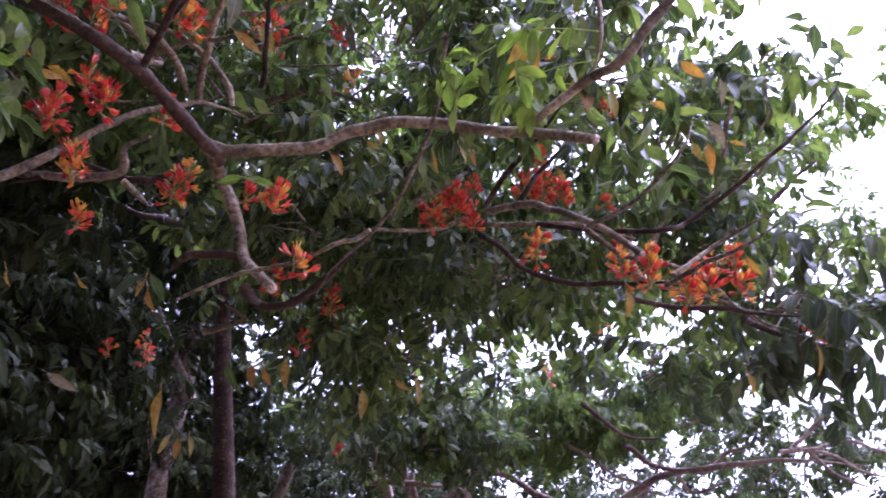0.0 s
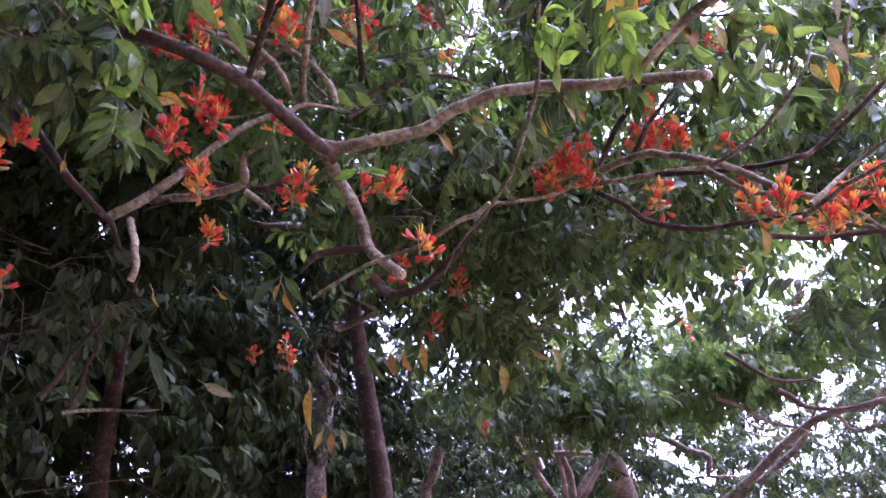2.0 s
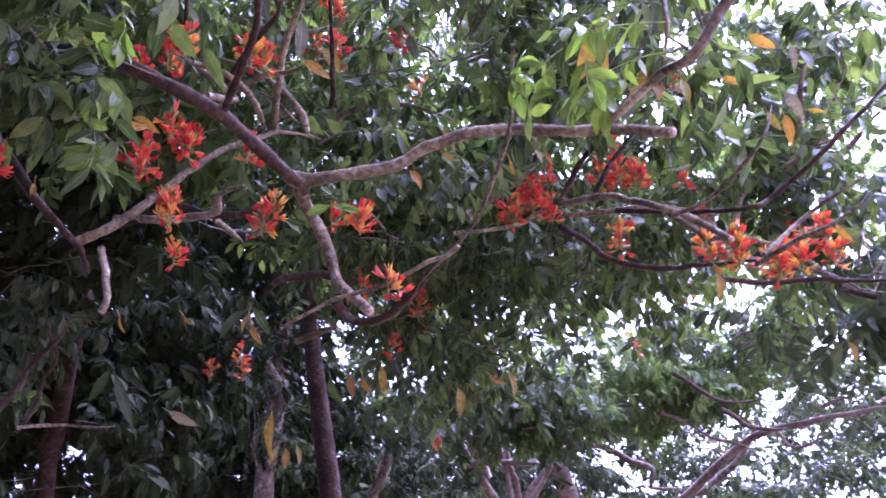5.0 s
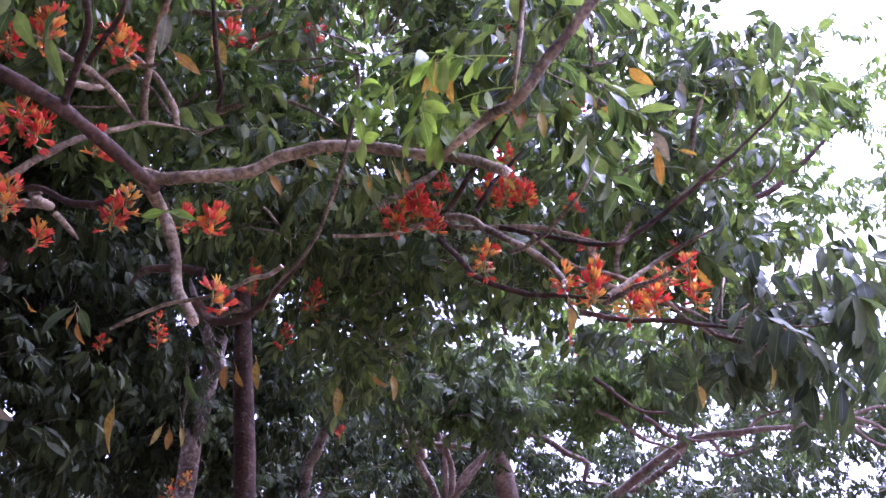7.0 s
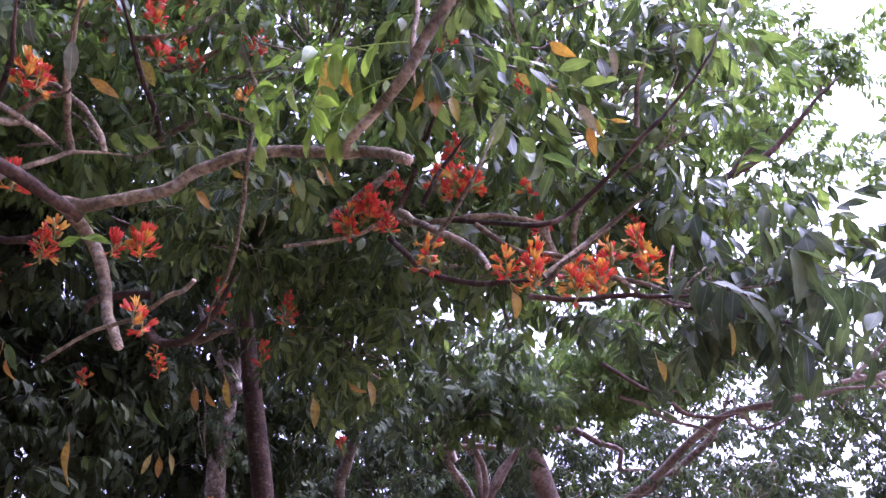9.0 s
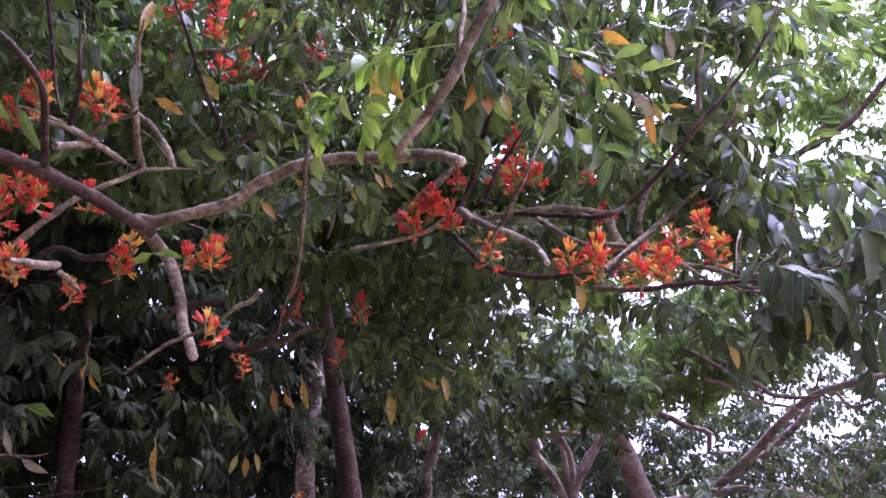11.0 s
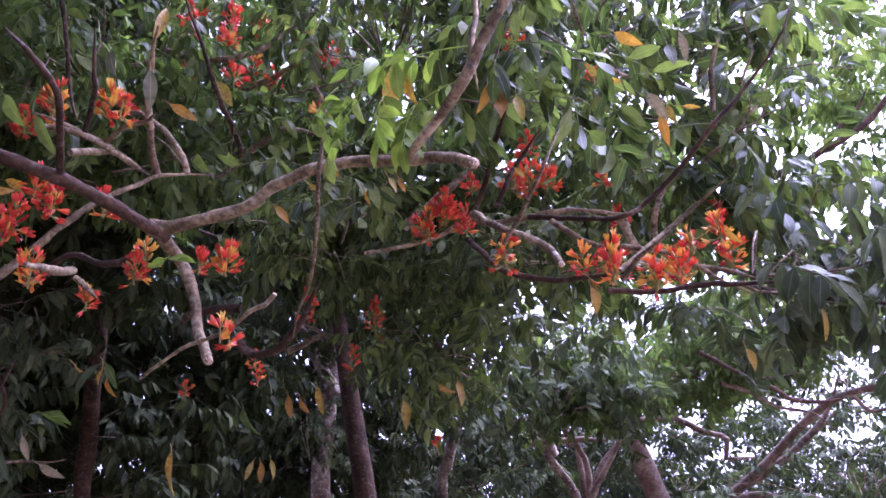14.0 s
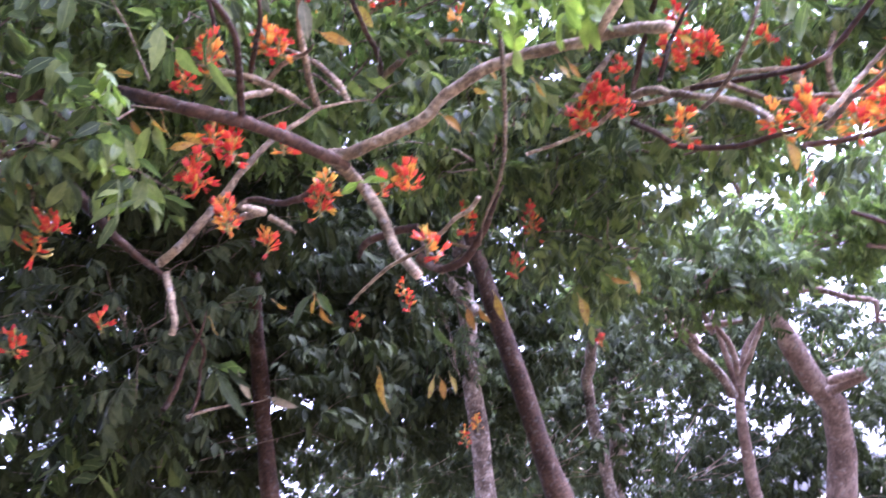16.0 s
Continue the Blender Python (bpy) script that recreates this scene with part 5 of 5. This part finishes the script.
mid.clump((-3.094, 7.545, 3.522), (0.91, 0.50, 0.59), 30, 1.1, leaves=6)
mid.clump((-3.416, 7.653, 2.843), (1.26, 0.70, 0.60), 26, 1.1, leaves=6)
mid.clump((-2.455, 5.836, 5.125), (0.75, 0.50, 0.49), 90, 1.1, leaves=6)
mid.clump((-1.60, 6.60, 4.75), (0.65, 0.40, 0.50), 44, 1.2, leaves=6)
mid.clump((-0.90, 6.90, 4.60), (0.50, 0.40, 0.32), 24, 1.2, leaves=6)
mid.clump((-2.10, 6.40, 3.95), (0.30, 0.20, 0.40), 4, 1.0, leaves=5, up=-0.3)
mid.join("foliage", MID_LEAVES, LEAF_SHADED)
mid.clump((-1.567, 10.318, 3.773), (1.03, 0.60, 0.75), 22, 1.1, leaves=6)
mid.clump((-0.788, 8.128, 4.150), (0.99, 0.60, 0.55), 34, 1.1, leaves=6)
mid.clump((-0.791, 4.218, 3.257), (0.28, 0.3, 0.22), 4, 1.0, leaves=5, up=-0.2)
mid.clump((-0.581, 4.523, 3.394), (0.28, 0.3, 0.22), 2, 1.0, leaves=5, up=-0.2)
mid.clump((-0.137, 4.466, 3.355), (0.28, 0.3, 0.22), 4, 1.0, leaves=5, up=-0.2)
mid.clump((0.612, 5.018, 3.498), (0.28, 0.3, 0.22), 3, 1.0, leaves=5, up=-0.2)
mid.clump((0.117, 4.616, 3.518), (0.28, 0.3, 0.22), 2, 1.0, leaves=5, up=-0.2)
mid.clump((-2.28, 6.85, 3.5), (0.28, 0.15, 0.75), 9, 0.9, leaves=5, up=-0.3)
mid.join("foliage", FAR_LEAVES, FAR_LEAF)
mid.twigs_done()
# crown at the left, its deep shade carried by the leaf colour
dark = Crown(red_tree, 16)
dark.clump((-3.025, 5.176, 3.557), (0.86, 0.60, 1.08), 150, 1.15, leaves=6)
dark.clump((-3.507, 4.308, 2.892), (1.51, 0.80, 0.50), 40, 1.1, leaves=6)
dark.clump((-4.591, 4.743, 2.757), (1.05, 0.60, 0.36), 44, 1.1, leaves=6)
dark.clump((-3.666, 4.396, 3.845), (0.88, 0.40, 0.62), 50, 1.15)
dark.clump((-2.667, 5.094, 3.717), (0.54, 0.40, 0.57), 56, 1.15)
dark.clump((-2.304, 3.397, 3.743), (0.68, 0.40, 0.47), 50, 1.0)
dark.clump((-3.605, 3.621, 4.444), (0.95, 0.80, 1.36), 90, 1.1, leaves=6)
dark.join("foliage", MID_LEAVES, LEAF_SHADED)
dark.twigs_done()
far = Crown(far_tree, 14)
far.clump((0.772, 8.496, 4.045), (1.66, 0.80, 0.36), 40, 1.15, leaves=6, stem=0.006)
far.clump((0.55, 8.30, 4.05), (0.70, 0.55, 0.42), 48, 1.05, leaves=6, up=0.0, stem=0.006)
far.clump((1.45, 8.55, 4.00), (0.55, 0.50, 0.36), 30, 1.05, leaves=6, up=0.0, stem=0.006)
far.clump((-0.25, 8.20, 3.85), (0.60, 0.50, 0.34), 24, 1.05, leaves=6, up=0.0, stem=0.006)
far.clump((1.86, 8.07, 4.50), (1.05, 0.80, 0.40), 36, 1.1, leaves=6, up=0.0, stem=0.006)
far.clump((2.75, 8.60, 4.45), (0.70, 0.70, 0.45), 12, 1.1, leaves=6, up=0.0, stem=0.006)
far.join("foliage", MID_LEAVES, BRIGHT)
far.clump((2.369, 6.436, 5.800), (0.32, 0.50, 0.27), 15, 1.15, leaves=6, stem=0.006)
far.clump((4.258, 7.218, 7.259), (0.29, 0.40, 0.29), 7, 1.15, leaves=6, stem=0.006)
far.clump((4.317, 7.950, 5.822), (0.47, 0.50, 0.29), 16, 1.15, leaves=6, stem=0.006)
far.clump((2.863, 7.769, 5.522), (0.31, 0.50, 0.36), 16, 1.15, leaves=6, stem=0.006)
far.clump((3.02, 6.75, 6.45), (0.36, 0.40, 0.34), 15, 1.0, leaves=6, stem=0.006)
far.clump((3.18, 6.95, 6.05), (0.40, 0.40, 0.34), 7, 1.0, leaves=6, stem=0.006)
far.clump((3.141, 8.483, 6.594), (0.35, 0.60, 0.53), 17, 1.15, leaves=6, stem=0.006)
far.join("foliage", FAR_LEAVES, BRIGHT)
far.clump((-0.278, 7.812, 3.813), (0.99, 1.00, 0.47), 26, 1.15, leaves=6, stem=0.006)
far.clump((2.541, 10.436, 2.991), (1.42, 1.20, 0.50), 44, 1.15, leaves=6, stem=0.006)
far.clump((0.566, 12.512, 3.612), (1.17, 0.60, 0.63), 22, 1.15, leaves=6, stem=0.006)
far.clump((3.690, 9.389, 4.098), (1.24, 0.80, 0.50), 36, 1.15, leaves=6, stem=0.006)
far.join("foliage", FAR_LEAVES, FAR_LEAF)
far.twigs_done()
woods = Crown(far_tree_b, 20)
woods.clump((-0.657, 11.754, 4.75), (3.13, 1.30, 1.20), 100, 1.3, leaves=6, stem=0.008)
woods.join("foliage", FAR_LEAVES, FAR_LEAF)
woods.twigs_done()
woods = Crown(far_tree_c, 21)
woods.clump((2.981, 12.465, 4.669), (3.26, 1.30, 0.90), 60, 1.3, leaves=6, stem=0.008)
woods.join("foliage", FAR_LEAVES, FAR_LEAF)
woods.twigs_done()
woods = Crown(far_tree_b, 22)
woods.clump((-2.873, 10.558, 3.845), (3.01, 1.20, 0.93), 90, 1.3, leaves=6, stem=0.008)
woods.join("foliage", FAR_LEAVES, LEAF_SHADED)
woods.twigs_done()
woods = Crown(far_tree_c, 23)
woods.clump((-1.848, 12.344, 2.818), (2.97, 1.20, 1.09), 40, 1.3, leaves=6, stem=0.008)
woods.join("foliage", FAR_LEAVES, LEAF_SHADED)
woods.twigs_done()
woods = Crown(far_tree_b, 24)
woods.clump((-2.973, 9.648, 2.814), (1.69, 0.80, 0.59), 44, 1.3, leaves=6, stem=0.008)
woods.join("foliage", FAR_LEAVES, LEAF_SHADED)
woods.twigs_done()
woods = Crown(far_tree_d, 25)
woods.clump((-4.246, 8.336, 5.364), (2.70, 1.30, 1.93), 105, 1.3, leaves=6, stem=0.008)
woods.join("foliage", FAR_LEAVES, LEAF_SHADED)
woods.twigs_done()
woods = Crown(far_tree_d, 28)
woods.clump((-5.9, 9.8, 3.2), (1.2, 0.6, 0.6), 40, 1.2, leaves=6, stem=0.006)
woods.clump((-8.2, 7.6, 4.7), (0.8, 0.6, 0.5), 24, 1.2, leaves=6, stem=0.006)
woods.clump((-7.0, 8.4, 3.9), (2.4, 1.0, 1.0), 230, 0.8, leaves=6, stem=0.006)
woods.join("foliage", FAR_LEAVES, LEAF_SHADED)
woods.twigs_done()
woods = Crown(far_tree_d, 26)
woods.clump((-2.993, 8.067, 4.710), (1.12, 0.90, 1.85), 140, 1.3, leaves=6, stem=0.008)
woods.join("foliage", FAR_LEAVES, LEAF_SHADED)
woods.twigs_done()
woods = Crown(far_tree_d, 27)
woods.clump((-0.547, 7.960, 8.004), (3.13, 1.30, 1.30), 30, 1.3, leaves=6, stem=0.008)
woods.join("foliage", FAR_LEAVES, FAR_LEAF)
woods.twigs_done()

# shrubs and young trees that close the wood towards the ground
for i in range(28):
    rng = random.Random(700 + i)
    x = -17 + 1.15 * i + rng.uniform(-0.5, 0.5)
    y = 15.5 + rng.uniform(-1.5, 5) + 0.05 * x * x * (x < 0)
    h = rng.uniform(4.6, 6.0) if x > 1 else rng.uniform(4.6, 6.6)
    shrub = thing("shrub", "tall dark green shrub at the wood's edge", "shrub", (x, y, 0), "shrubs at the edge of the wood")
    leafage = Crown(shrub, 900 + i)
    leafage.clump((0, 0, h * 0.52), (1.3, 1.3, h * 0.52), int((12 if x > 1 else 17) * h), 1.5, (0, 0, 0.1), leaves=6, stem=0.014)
    # low foliage takes the leaf copy with shade in its colour
    leafage.join("foliage", FAR_LEAVES, LEAF_SHADED)
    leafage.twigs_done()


# unseen crown added to the near tree over the camera's head, for shade
shade_canopy = Crown(near_tree, 41)
shade_canopy.clump((-2.4, 0.6, 4.6), (1.8, 1.0, 0.6), 27, 1.8, leaves=6)
shade_canopy.clump((-1.5, 0.2, 4.2), (1.1, 0.9, 0.4), 58, 1.8, leaves=6)
shade_canopy.clump((-1.0, 0.5, 4.5), (0.9, 0.8, 0.3), 27, 1.8, leaves=6)
shade_canopy.clump((-2.7, 0.1, 3.3), (0.9, 0.7, 0.8), 50, 1.8, leaves=6)
shade_canopy.clump((-1.7, -0.9, 3.5), (1.0, 0.6, 0.7), 50, 1.8, leaves=6)
shade_canopy.clump((-1.0, 1.2, 5.0), (1.0, 0.7, 0.3), 58, 1.8, leaves=6)
shade_canopy.clump((-0.6, 0.2, 4.4), (0.8, 0.7, 0.3), 40, 1.8, leaves=6)
shade_canopy.clump((-0.9, -1.2, 4.4), (1.0, 0.8, 0.5), 40, 1.8, leaves=6)
shade_canopy.clump((-0.7, 2.0, 5.6), (0.6, 0.6, 0.3), 12, 1.8, leaves=6)
shade_canopy.clump((-2.7, 2.4, 6.4), (1.6, 1.0, 0.5), 9, 1.8, leaves=6)
shade_canopy.clump((-3.0, 0.0, 5.8), (1.6, 1.4, 0.6), 53, 1.8, leaves=6)
shade_canopy.clump((-2.1, 1.3, 5.0), (1.1, 0.7, 0.4), 34, 1.8, leaves=6)
shade_canopy.clump((-2.8, 2.0, 5.6), (1.6, 0.9, 0.6), 8, 1.8, leaves=6)
shade_canopy.clump((-2.9, 4.2, 7.7), (2.0, 1.3, 0.6), 64, 1.8, leaves=6)
shade_canopy.clump((1.2, 3.4, 7.0), (1.6, 1.0, 0.6), 6, 1.8, leaves=6)
shade_canopy.clump((-4.5, 3.0, 4.2), (1.5, 2.0, 2.2), 53, 1.8, leaves=6)
shade_canopy.clump((-3.6, -1.2, 3.6), (1.5, 1.3, 1.6), 67, 1.8, leaves=6)
shade_canopy.clump((-1.9, -1.4, 5.0), (1.6, 1.2, 0.8), 44, 1.8, leaves=6)
shade_canopy.join("foliage", FAR_LEAVES, LEAF)
shade_canopy.twigs_done()

# an unseen tree added behind, which shades the near tree from the side
shade_tree = thing("tree", "unseen leafy tree added behind to shade the near tree", "tree")
branch(shade_tree, [(-5.2, -2.6, -0.1), (-5.1, -2.6, 1.2), (-5.0, -2.5, 2.6), (-4.9, -2.6, 4.2)], 0.16, 0.09, BARK_DARK_SHADED, name="trunk", sides=14)
shade = Crown(shade_tree, 43)
shade.clump((-4.8, -2.2, 4.2), (2.4, 2.2, 2.4), 147, 2.4, (-4.9, -2.5, 3.0), leaves=6)
shade.clump((-2.0, -3.0, 5.6), (2.0, 1.8, 1.3), 89, 2.4, (-4.0, -2.6, 4.0), leaves=6)
shade.clump((-1.4, -3.2, 4.8), (1.8, 1.5, 1.6), 98, 2.4, (-4.0, -2.6, 4.0), leaves=6)
shade.clump((0.6, -3.0, 5.2), (1.5, 1.4, 1.3), 67, 2.4, (-2.0, -2.6, 4.4), leaves=6)
# low thicket, also out of view, added to cut light from behind and left
shade.clump((-2.8, -3.6, 1.9), (2.6, 0.9, 1.7), 133, 2.4, (-4.9, -2.5, 1.0), leaves=6)
shade.clump((-5.2, -0.4, 2.0), (1.2, 2.2, 1.7), 89, 2.4, (-4.9, -2.5, 1.0), leaves=6)
shade.join("foliage", FAR_LEAVES, FAR_LEAF)
shade.twigs_done()
